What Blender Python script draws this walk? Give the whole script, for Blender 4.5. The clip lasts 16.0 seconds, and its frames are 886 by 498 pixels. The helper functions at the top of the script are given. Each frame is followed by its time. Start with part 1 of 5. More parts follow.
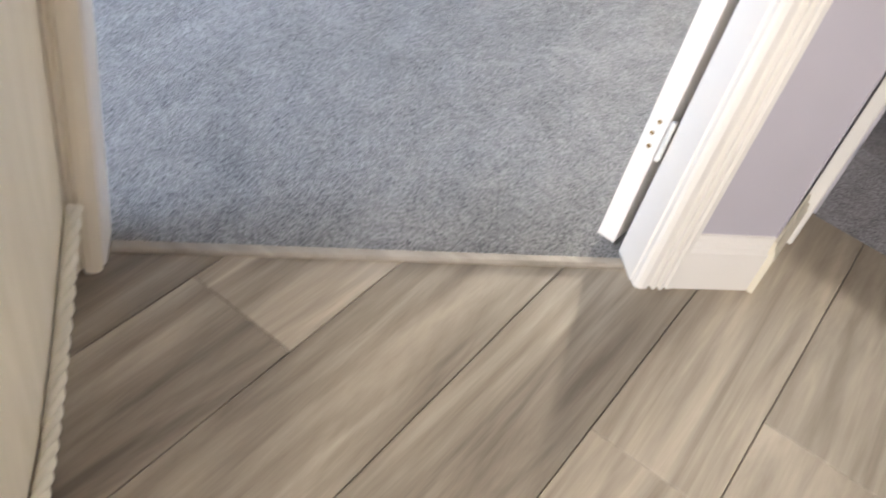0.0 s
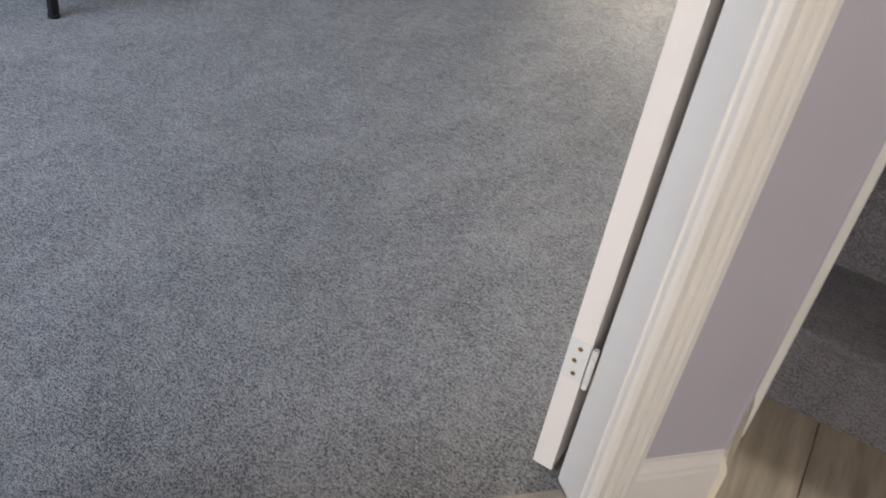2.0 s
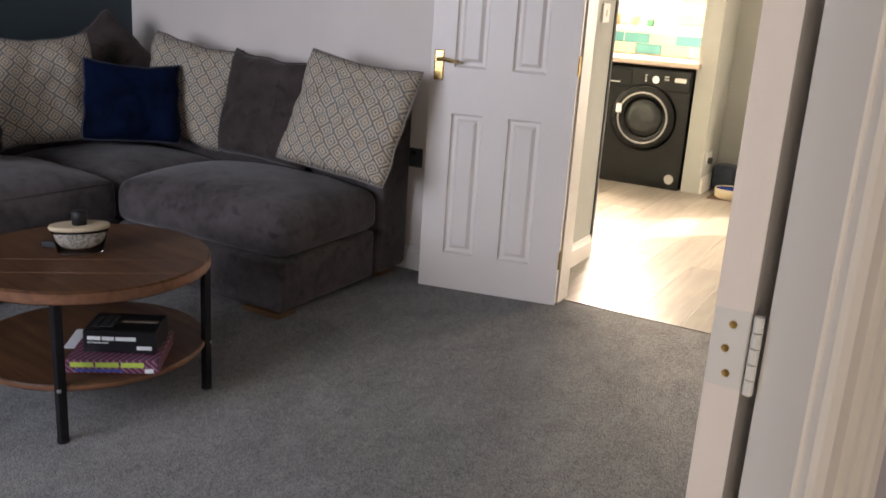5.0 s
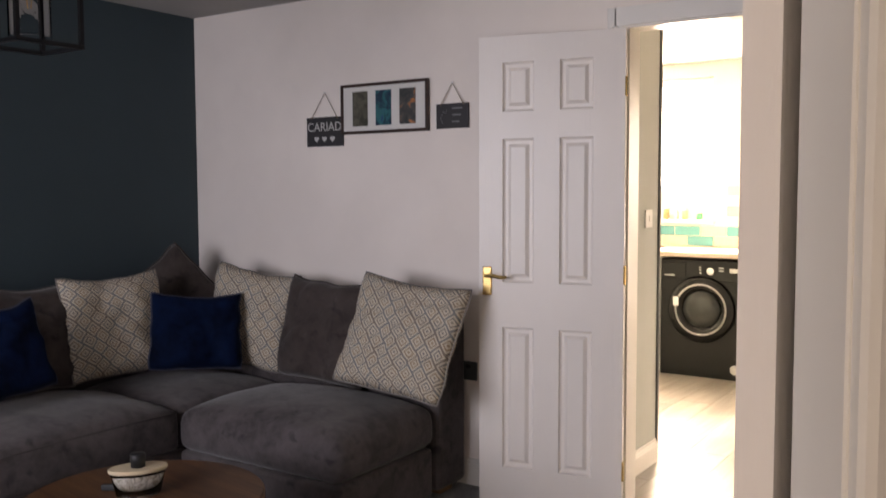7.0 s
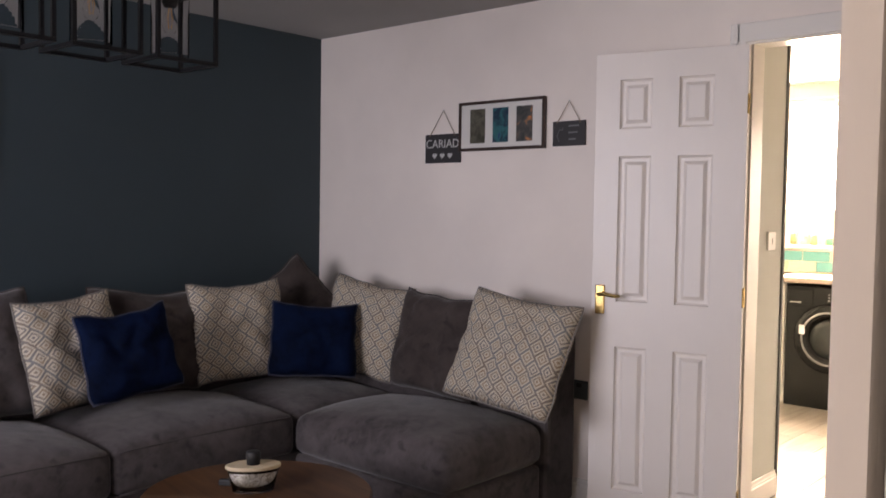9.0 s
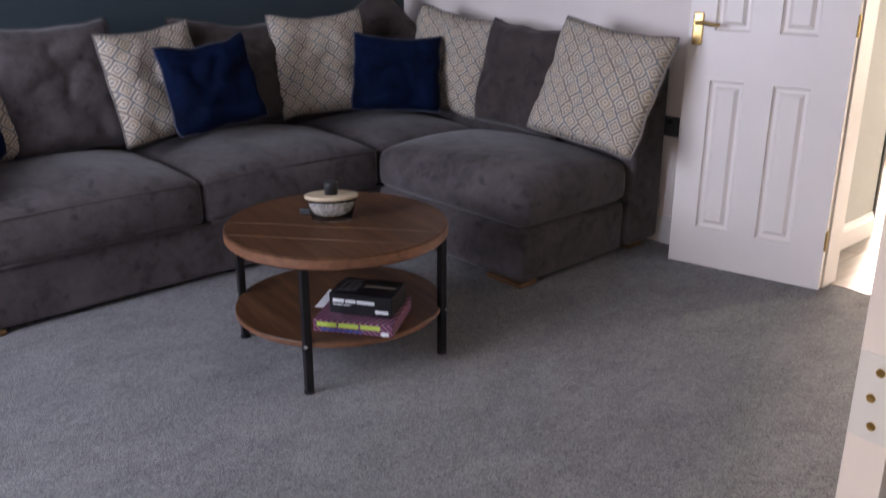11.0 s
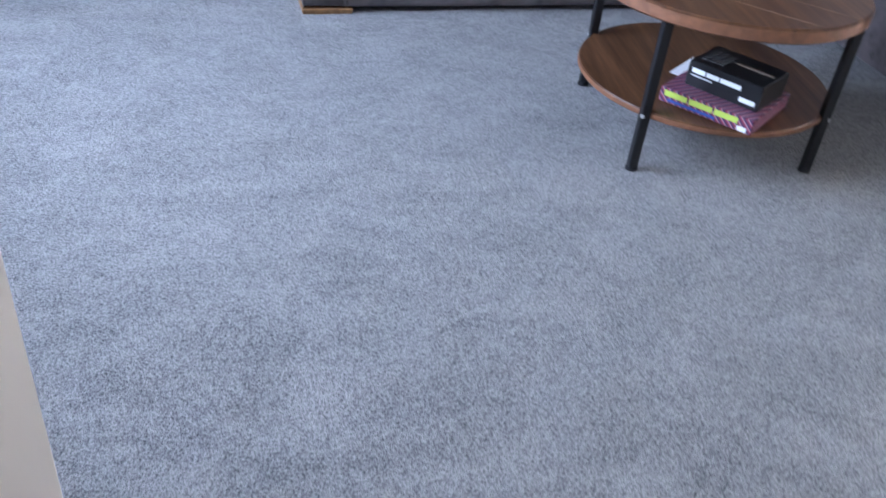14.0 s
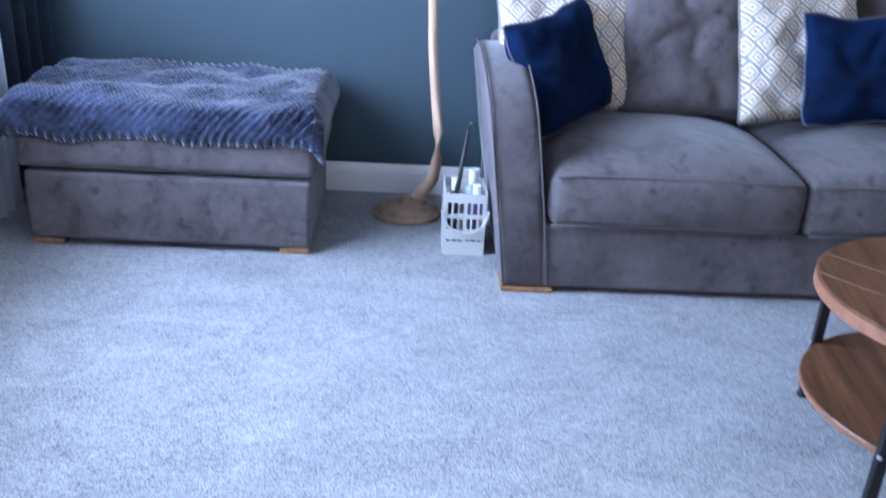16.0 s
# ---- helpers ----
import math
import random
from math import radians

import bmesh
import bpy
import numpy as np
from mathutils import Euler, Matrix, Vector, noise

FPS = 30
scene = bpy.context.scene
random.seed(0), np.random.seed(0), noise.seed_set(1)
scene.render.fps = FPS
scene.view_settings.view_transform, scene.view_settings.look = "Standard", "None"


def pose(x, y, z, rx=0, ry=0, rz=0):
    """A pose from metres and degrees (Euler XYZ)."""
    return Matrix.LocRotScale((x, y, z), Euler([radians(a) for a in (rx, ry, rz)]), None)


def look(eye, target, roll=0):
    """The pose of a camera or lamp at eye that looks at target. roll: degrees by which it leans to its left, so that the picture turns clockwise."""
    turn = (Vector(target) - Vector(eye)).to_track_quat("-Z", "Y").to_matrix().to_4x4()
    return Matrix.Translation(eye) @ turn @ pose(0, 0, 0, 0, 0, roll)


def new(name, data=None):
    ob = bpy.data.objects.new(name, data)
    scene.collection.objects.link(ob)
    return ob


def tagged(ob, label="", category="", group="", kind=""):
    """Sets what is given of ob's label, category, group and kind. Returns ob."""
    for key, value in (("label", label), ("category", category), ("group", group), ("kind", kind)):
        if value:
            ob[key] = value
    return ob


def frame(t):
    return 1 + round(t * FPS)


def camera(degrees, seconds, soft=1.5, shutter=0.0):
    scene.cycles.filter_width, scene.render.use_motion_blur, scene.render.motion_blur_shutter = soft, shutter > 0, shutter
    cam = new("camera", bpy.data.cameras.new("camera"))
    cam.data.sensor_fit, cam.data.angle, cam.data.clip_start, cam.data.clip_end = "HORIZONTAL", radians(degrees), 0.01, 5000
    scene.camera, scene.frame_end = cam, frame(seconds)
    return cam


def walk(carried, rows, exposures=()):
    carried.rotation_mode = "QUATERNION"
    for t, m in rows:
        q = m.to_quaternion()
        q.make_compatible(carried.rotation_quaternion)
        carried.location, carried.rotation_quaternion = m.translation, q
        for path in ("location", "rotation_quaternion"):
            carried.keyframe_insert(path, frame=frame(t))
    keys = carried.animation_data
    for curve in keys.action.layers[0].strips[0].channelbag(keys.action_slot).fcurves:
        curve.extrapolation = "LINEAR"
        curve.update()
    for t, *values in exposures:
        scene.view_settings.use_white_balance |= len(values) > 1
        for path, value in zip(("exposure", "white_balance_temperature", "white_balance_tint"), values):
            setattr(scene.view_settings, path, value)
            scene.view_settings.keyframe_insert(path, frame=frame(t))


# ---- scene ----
cam = camera(53.4, 16.0, shutter=0.4)
ROWS = [
    (0.0, -0.0039, -0.019, 1.0155, 45.32, -11.5, 36.48),
    (0.5, -0.0253, 0.0731, 1.0427, 49.17, -10.6, 29.71),
    (1.0, -0.0499, 0.1421, 1.0685, 51.66, -9.33, 26.86),
    (1.5, -0.0712, 0.1892, 1.0789, 53.08, -8.77, 27.17),
    (2.0, -0.09, 0.225, 1.105, 52.95, -8.3, 29.95),
    (2.5, -0.102, 0.2606, 1.1154, 54.85, -7.4, 32.5),
    (3.0, -0.1107, 0.226, 1.0995, 59.28, -4.52, 33.1),
    (3.5, -0.1369, 0.2783, 1.1483, 62.98, -3.69, 35.52),
    (4.0, -0.1589, 0.3344, 1.1843, 67.43, -4.0, 31.58),
    (6.5, -0.0861, 0.3996, 1.3285, 82.37, -0.98, 32.67),
    (7.0, -0.076, 0.4014, 1.3525, 86.16, 0.22, 33.82),
    (7.5, -0.0542, 0.3876, 1.3372, 89.32, 0.74, 35.31),
    (8.0, -0.0468, 0.3785, 1.3302, 90.49, 0.77, 37.76),
    (10.5, -0.0279, 0.4682, 1.3186, 75.93, -0.39, 47.08),
    (11.0, -0.0373, 0.5044, 1.2877, 70.71, -0.11, 48.07),
    (11.5, -0.0392, 0.5379, 1.2631, 65.54, -1.17, 50.25),
    (12.0, -0.0321, 0.5734, 1.2395, 59.33, -2.51, 54.26),
    (12.5, -0.0448, 0.6073, 1.2145, 55.11, -2.67, 59.95),
    (13.0, -0.0991, 0.6682, 1.1577, 52.74, -2.96, 65.96),
    (13.5, -0.1994, 0.6852, 1.112, 53.18, -2.42, 70.0),
    (14.0, -0.3162, 0.7164, 1.1341, 53.64, -5.34, 75.38),
    (14.5, -0.4056, 0.7345, 1.1662, 56.03, -5.29, 79.86),
    (15.0, -0.4499, 0.7286, 1.2078, 57.95, -4.18, 81.54),
    (15.5, -0.4914, 0.7375, 1.2341, 61.46, -3.13, 84.89),
    (16.0, -0.5442, 0.7468, 1.25, 66.57, -3.29, 88.48),
]
EXPOSURES = [(0.0, 3.2, 6450, 11), (1.5, 2.35, 6450, 11), (2.5, 2.3, 6750, 13), (4.0, 1.6, 7200, 15), (6.5, 1.5, 7900, 20), (8.0, 1.4, 8300, 22),
             (10.5, 1.8, 7400, 25), (11.0, 1.85, 7000, 23), (12.0, 2.25, 6450, 18), (13.0, 2.88, 6200, 15), (14.5, 2.95, 5600, 13), (16.0, 3.45, 5250, 14)]
walk(cam, [(t, pose(x, y, z, rx, ry, rz)) for t, x, y, z, rx, ry, rz in ROWS], EXPOSURES)

# ---- world, sun and daylight ----
world = bpy.data.worlds.new("sky")
scene.world = world
world.use_nodes = True
_n = world.node_tree.nodes
_sky = _n.new("ShaderNodeTexSky")
_sky.sky_type = "NISHITA"
_sky.sun_disc = False
SUN_ELEV, SUN_AZ = radians(33), radians(39)      # azimuth from +y towards +x
_sky.sun_elevation, _sky.sun_rotation = SUN_ELEV, SUN_AZ
world.node_tree.links.new(_sky.outputs[0], _n["Background"].inputs[0])
_n["Background"].inputs[1].default_value = 0.06
_sun = new("sun", bpy.data.lights.new("sun", "SUN"))
_sun.data.energy, _sun.data.angle, _sun.data.color = 5.0, radians(0.6), (1.0, 0.9, 0.76)
_dirv = Vector((math.sin(SUN_AZ) * math.cos(SUN_ELEV), math.cos(SUN_AZ) * math.cos(SUN_ELEV), math.sin(SUN_ELEV)))
_sun.matrix_world = look(_dirv * 20, (0, 0, 0))


def window_light(name, eye, target, w, h, power, colour, spread=180):
    """Sky light that comes in through a window's opening; the stair fill uses it too."""
    lamp = new(name, bpy.data.lights.new(name, "AREA"))
    lamp.data.shape, lamp.data.size, lamp.data.size_y = "RECTANGLE", w, h
    lamp.data.energy, lamp.data.color = power, colour
    lamp.matrix_world = look(eye, target)
    lamp.data.spread = radians(spread)
    return lamp


window_light("south_window_light", (-2.66, -0.86, 1.42), (-2.6, 2.0, 1.05), 2.0, 1.2, 23.5, (0.66, 0.775, 1.0), 138)
window_light("kitchen_window_light", (-2.58, 7.11, 1.66), (-2.3, 4.0, 1.0), 0.9, 0.95, 140, (1.0, 0.89, 0.74))
window_light("kitchen_door_light", (0.0, 7.12, 1.1), (-0.8, 4.0, 0.9), 0.6, 1.8, 9, (1.0, 0.90, 0.76))
window_light("hall_door_light", (0.3, -1.36, 1.2), (0.0, 2.0, 0.9), 0.7, 1.6, 7.4, (1.0, 0.95, 0.88))
# added fill lamp, no known source: brightens the stair treads from above
window_light("stair_fill_light", (0.47, 4.26, 3.45), (0.47, 2.0, 0.6), 0.5, 0.8, 3.5, (1.0, 0.90, 0.70))


# ---- materials ----
def mat(name, base, rough=0.6, metal=0.0):
    m = bpy.data.materials.new(name)
    m.use_nodes = True
    b = m.node_tree.nodes["Principled BSDF"]
    b.inputs["Base Color"].default_value = (*base, 1)
    b.inputs["Roughness"].default_value = rough
    b.inputs["Metallic"].default_value = metal
    return m


def nd(m, kind, **kw):
    n = m.node_tree.nodes.new(kind)
    for k, v in kw.items():
        if k in n.inputs:
            n.inputs[k].default_value = v
    return n


def ln(m, a, b):
    m.node_tree.links.new(a, b)


def bsdf(m):
    return m.node_tree.nodes["Principled BSDF"]


def coords(m, scale=(1, 1, 1), which="Object", rot=(0, 0, 0)):
    tc = nd(m, "ShaderNodeTexCoord")
    mp = nd(m, "ShaderNodeMapping")
    mp.inputs["Scale"].default_value = scale
    mp.inputs["Rotation"].default_value = rot
    ln(m, tc.outputs[which], mp.inputs["Vector"])
    return mp.outputs["Vector"]


def noise_of(m, vec, scale, detail=3.0, rough=0.55, distort=0.0):
    n = nd(m, "ShaderNodeTexNoise", Scale=scale, Detail=detail, Roughness=rough, Distortion=distort)
    ln(m, vec, n.inputs["Vector"])
    return n.outputs["Fac"]


def ramp(m, fac, stops):
    r = nd(m, "ShaderNodeValToRGB")
    e = r.color_ramp.elements
    while len(e) < len(stops):
        e.new(0.5)
    for el, (p, c) in zip(e, stops):
        el.position, el.color = p, (*c, 1)
    ln(m, fac, r.inputs["Fac"])
    return r.outputs["Color"]


def mixc(m, fac, a, b, mode="MIX"):
    x = nd(m, "ShaderNodeMix")
    x.data_type, x.blend_type = "RGBA", mode
    for sock, val in ((x.inputs[0], fac), (x.inputs[6], a), (x.inputs[7], b)):
        if isinstance(val, (int, float)):
            sock.default_value = val
        elif isinstance(val, tuple):
            sock.default_value = (*val, 1)
        else:
            ln(m, val, sock)
    return x.outputs[2]


def calc(m, op, a, b=0.0, c=0.0):
    x = nd(m, "ShaderNodeMath")
    x.operation = op
    for sock, val in zip(x.inputs, (a, b, c)):
        if isinstance(val, (int, float)):
            sock.default_value = val
        else:
            ln(m, val, sock)
    return x.outputs[0]


def bump(m, height, strength=0.3, dist=0.002):
    b = nd(m, "ShaderNodeBump", Strength=strength, Distance=dist)
    ln(m, height, b.inputs["Height"])
    ln(m, b.outputs["Normal"], bsdf(m).inputs["Normal"])


def painted(name, base, rough=0.55, var=0.04, relief=0.05):
    m = mat(name, base, rough)
    v = coords(m)
    big, fine = noise_of(m, v, 1.7, 4), noise_of(m, v, 220, 2)
    lo, hi = tuple(c * (1 - var) for c in base), tuple(min(1, c * (1 + var)) for c in base)
    ln(m, ramp(m, big, [(0.35, lo), (0.65, hi)]), bsdf(m).inputs["Base Color"])
    bump(m, fine, relief, 0.001)
    return m


def grained_white(name, base):
    """White painted moulded door skin with pressed wood grain."""
    m = mat(name, base, 0.38)
    v = coords(m, (60, 60, 3.2))
    g = noise_of(m, v, 1.6, 5, 0.6, 0.6)
    v2 = coords(m)
    ln(m, ramp(m, noise_of(m, v2, 2.2, 3), [(0.3, tuple(c * 0.95 for c in base)), (0.7, base)]), bsdf(m).inputs["Base Color"])
    bump(m, g, 0.6, 0.0016)
    return m


def carpet_material(name, dark, light, scale=1.0):
    m = mat(name, light, 0.95)
    v = coords(m)
    tuft = noise_of(m, v, 190 * scale, 3, 0.7)
    vor = nd(m, "ShaderNodeTexVoronoi", Scale=330 * scale)
    ln(m, v, vor.inputs["Vector"])
    mid = noise_of(m, v, 45 * scale, 3, 0.6)
    big = noise_of(m, coords(m, (1.6, 1, 1), "Object", (0, 0, 0.6)), 5.0, 5, 0.62, 0.9)
    f = calc(m, "ADD", calc(m, "MULTIPLY", tuft, 0.76), calc(m, "ADD", calc(m, "MULTIPLY", mid, 0.18), calc(m, "MULTIPLY", big, 0.22)))
    f = calc(m, "ADD", f, calc(m, "MULTIPLY", calc(m, "SUBTRACT", 0.48, vor.outputs["Distance"]), 0.22))
    ln(m, ramp(m, f, [(0.415, dark), (0.70, light)]), bsdf(m).inputs["Base Color"])
    h = calc(m, "SUBTRACT", calc(m, "ADD", tuft, calc(m, "MULTIPLY", mid, 1.2)), calc(m, "MULTIPLY", vor.outputs["Distance"], 0.8))
    bump(m, h, 1.0, 0.006)
    bsdf(m).inputs["Sheen Weight"].default_value = 0.25
    return m


def fabric(name, base, mottle=0.3, sheen=0.35, scale=9.0):
    """Brushed velvet: pile turned this way and that in soft clouds, with a few darker bruises."""
    m = mat(name, base, 0.9)
    v = coords(m)
    big, mid = noise_of(m, v, scale * 0.7, 3, 0.5, 0.6), noise_of(m, v, scale * 3.2, 3, 0.55, 0.5)
    bruise, fine = noise_of(m, v, scale * 1.9, 2, 0.5, 0.3), noise_of(m, v, 420, 2)
    f = calc(m, "ADD", calc(m, "MULTIPLY", big, 0.62), calc(m, "MULTIPLY", mid, 0.38))
    lo, hi = tuple(c * (1 - mottle) for c in base), tuple(c * (1 + mottle * 0.8) for c in base)
    cloud = ramp(m, f, [(0.33, lo), (0.5, base), (0.68, hi)])
    spots = ramp(m, bruise, [(0.27, (0.62, 0.62, 0.64)), (0.40, (1.0, 1.0, 1.0))])
    ln(m, mixc(m, 1.0, cloud, spots, "MULTIPLY"), bsdf(m).inputs["Base Color"])
    bsdf(m).inputs["Sheen Weight"].default_value = sheen
    bsdf(m).inputs["Sheen Roughness"].default_value = 0.45
    bsdf(m).inputs["Specular IOR Level"].default_value = 0.12
    bump(m, calc(m, "ADD", calc(m, "MULTIPLY", fine, 0.5), calc(m, "MULTIPLY", f, 3.0)), 0.35, 0.004)
    return m


def wood(name, dark, light, axis="X", rough=0.45, grain=1.0, per_piece=False):
    m = mat(name, light, rough)
    s = {"X": (1.2, 14, 14), "Y": (14, 1.2, 14), "Z": (14, 14, 1.2)}[axis]
    v = coords(m, tuple(c * grain for c in s))
    if per_piece:
        oi = nd(m, "ShaderNodeObjectInfo")
        cmb = nd(m, "ShaderNodeCombineXYZ")
        for i in range(3):
            ln(m, calc(m, "MULTIPLY", oi.outputs["Random"], 37.0 + 11 * i), cmb.inputs[i])
        add = nd(m, "ShaderNodeVectorMath")
        ln(m, v, add.inputs[0])
        ln(m, cmb.outputs[0], add.inputs[1])
        v = add.outputs[0]
    a, b = noise_of(m, v, 1.0, 6, 0.62, 1.6), noise_of(m, v, 6.0, 3, 0.6, 0.3)
    f = calc(m, "ADD", calc(m, "MULTIPLY", a, 0.75), calc(m, "MULTIPLY", b, 0.25))
    if per_piece:
        streak = noise_of(m, v, 0.42, 4, 0.6, 2.2)
        f = calc(m, "SUBTRACT", calc(m, "ADD", calc(m, "MULTIPLY", f, 0.62), calc(m, "MULTIPLY", streak, 0.55)), 0.07)
    col = ramp(m, f, [(0.34, dark), (0.5, tuple((x + y) / 2 for x, y in zip(dark, light))), (0.64, light)])
    if per_piece:
        k = calc(m, "ADD", calc(m, "MULTIPLY", oi.outputs["Random"], 0.22), 0.89)
        cc = nd(m, "ShaderNodeCombineXYZ")
        for i in range(3):
            ln(m, k, cc.inputs[i])
        col = mixc(m, 1.0, col, cc.outputs[0], "MULTIPLY")
    ln(m, col, bsdf(m).inputs["Base Color"])
    bump(m, f, 0.15, 0.001)
    return m


def patterned_fabric(name):
    """Cream weave with a printed grid of nested lozenges."""
    m = mat(name, (0.6, 0.57, 0.52), 0.9)
    v = coords(m, (1, 1, 1), "UV", (0, 0, radians(45)))
    sep = nd(m, "ShaderNodeSeparateXYZ")
    ln(m, v, sep.inputs[0])
    n = 9.0
    row = calc(m, "MULTIPLY", sep.outputs[1], n)
    along_row = calc(m, "ADD", calc(m, "MULTIPLY", sep.outputs[0], n), calc(m, "MULTIPLY", calc(m, "FLOOR", row), 0.25))
    cell = [calc(m, "ABSOLUTE", calc(m, "SUBTRACT", calc(m, "FRACT", q), 0.5)) for q in (along_row, row)]
    d = calc(m, "MAXIMUM", cell[0], cell[1])
    border = calc(m, "GREATER_THAN", d, 0.425)
    ring = calc(m, "LESS_THAN", calc(m, "ABSOLUTE", calc(m, "SUBTRACT", d, 0.255)), 0.050)
    dot = calc(m, "LESS_THAN", d, 0.085)
    vb = coords(m, (1, 1, 1), "UV")
    worn = calc(m, "ADD", 0.55, calc(m, "MULTIPLY", noise_of(m, vb, 5.0, 3), 0.6))
    weave = noise_of(m, vb, 160, 2)
    basec = ramp(m, weave, [(0.3, (0.42, 0.36, 0.275)), (0.7, (0.65, 0.57, 0.445))])
    slate = ramp(m, noise_of(m, vb, 5.0, 2), [(0.42, (0.09, 0.11, 0.14)), (0.58, (0.17, 0.13, 0.11))])
    tan = ramp(m, noise_of(m, vb, 9.0, 2), [(0.42, (0.28, 0.19, 0.13)), (0.58, (0.15, 0.14, 0.15))])
    one = mixc(m, calc(m, "MULTIPLY", border, calc(m, "MULTIPLY", worn, 0.95)), basec, slate)
    ln(m, mixc(m, calc(m, "MULTIPLY", calc(m, "MAXIMUM", ring, dot), worn), one, tan), bsdf(m).inputs["Base Color"])
    bump(m, weave, 0.3, 0.001)
    return m


M_WHITE = painted("white_wall_paint", (0.88, 0.80, 0.735), 0.75)
M_HALL = painted("pale_mauve_wall_paint", (0.47, 0.445, 0.49), 0.75)
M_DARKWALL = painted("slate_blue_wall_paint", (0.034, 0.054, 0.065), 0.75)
M_KWALL = painted("kitchen_white_paint", (0.47, 0.49, 0.46), 0.7)
M_CEIL = painted("ceiling_paint", (0.40, 0.385, 0.37), 0.85)
M_GLOSS = painted("white_gloss_paint", (0.80, 0.77, 0.72), 0.32, 0.03, 0.03)
M_DOOR = grained_white("white_grained_door", (0.86, 0.80, 0.745))
M_CREAM = painted("cream_gloss_paint", (0.78, 0.72, 0.58), 0.4, 0.05, 0.05)
M_PANEL = wood("cream_grained_panel", (0.76, 0.70, 0.55), (0.87, 0.81, 0.67), "Z", 0.5)
M_CARPET = carpet_material("grey_carpet", (0.032, 0.036, 0.041), (0.40, 0.39, 0.378))
M_STAIRCARPET = carpet_material("stair_carpet", (0.055, 0.050, 0.058), (0.26, 0.245, 0.265))
M_PLANK = wood("greyed_oak_laminate", (0.14, 0.11, 0.08), (0.49, 0.42, 0.325), "Y", 0.38, 0.75, True)
M_KPLANK = wood("pale_oak_laminate", (0.19, 0.17, 0.14), (0.33, 0.30, 0.26), "Y", 0.34, 1.0, True)
M_JOINT = mat("dark_joint", (0.05, 0.04, 0.03), 0.9)
M_BAR = wood("threshold_bar_wood", (0.27, 0.235, 0.19), (0.40, 0.355, 0.30), "X", 0.4)
M_SOFA = fabric("grey_velvet", (0.086, 0.073, 0.073), 0.42, 0.22)
M_SOFACORD = mat("grey_piping_cord", (0.060, 0.050, 0.050), 0.9)
M_SCATTER = fabric("grey_brown_velvet", (0.060, 0.047, 0.043), 0.3, 0.2)
M_NAVY = fabric("navy_velvet", (0.0010, 0.0065, 0.027), 0.5, 0.0)
M_NAVYCORD = mat("navy_piping_cord", (0.05, 0.055, 0.085), 0.8)
M_THROW = fabric("ribbed_throw_fabric", (0.030, 0.036, 0.064), 0.8, 0.4, 16)
M_PATTERN = patterned_fabric("lozenge_fabric")
M_FOOT = wood("oak_foot", (0.17, 0.085, 0.035), (0.31, 0.165, 0.07), "X", 0.45)
M_WALNUT = wood("walnut_veneer", (0.048, 0.021, 0.010), (0.145, 0.066, 0.030), "X", 0.38)
bsdf(M_WALNUT).inputs["Specular IOR Level"].default_value = 0.2
M_EDGE = wood("walnut_edge", (0.13, 0.055, 0.027), (0.23, 0.10, 0.048), "X", 0.45)
M_INLAY = mat("pale_inlay", (0.20, 0.115, 0.06), 0.5)
M_BLACKMETAL = mat("black_powder_coat", (0.02, 0.02, 0.022), 0.42, 0.6)
M_BRASS = mat("polished_brass", (0.72, 0.50, 0.20), 0.22, 1.0)
M_STEEL = mat("brushed_steel", (0.6, 0.6, 0.6), 0.3, 1.0)
M_APPL = mat("black_appliance", (0.008, 0.009, 0.009), 0.25)
bsdf(M_APPL).inputs["Specular IOR Level"].default_value = 0.3
M_CHROME = mat("chrome", (0.7, 0.7, 0.7), 0.12, 1.0)
M_DARKCHROME = mat("smoked_chrome", (0.36, 0.36, 0.36), 0.3, 1.0)
M_PLASTIC = painted("white_plastic", (0.75, 0.75, 0.72), 0.35, 0.02, 0.02)
M_CADDY = painted("grey_white_plastic", (0.46, 0.45, 0.41), 0.4, 0.06, 0.03)
M_BLACK = mat("matt_black", (0.012, 0.012, 0.012), 0.6)
M_GREYTRIM = mat("dark_grey_trim", (0.07, 0.08, 0.085), 0.6)
M_WORKTOP = painted("pale_worktop", (0.62, 0.50, 0.40), 0.35, 0.08, 0.02)


def glass(name, tint=(1, 1, 1), rough=0.0):
    m = mat(name, tint, rough)
    bsdf(m).inputs["Transmission Weight"].default_value = 1.0
    bsdf(m).inputs["IOR"].default_value = 1.45
    return m


M_GLASS = glass("clear_glass")
M_SHADE = glass("thin_glass")
bsdf(M_SHADE).inputs["IOR"].default_value = 1.04


# ---- mesh tools ----
def part(name, bm, material, parent=None, label="", smooth=False):
    me = bpy.data.meshes.new(name)
    bm.to_mesh(me)
    bm.free()
    mats = material if isinstance(material, (list, tuple)) else [material]
    for m in mats:
        me.materials.append(m)
    if smooth:
        for p in me.polygons:
            p.use_smooth = True
    ob = new(name, me)
    if parent is not None:
        ob.parent = parent
    if label:
        ob["label"] = label
    return ob


def empty(name, at=(0, 0, 0), turn=0.0):
    ob = new(name)
    ob.empty_display_size = 0.05
    ob.location, ob.rotation_euler = at, (0, 0, radians(turn))
    return ob


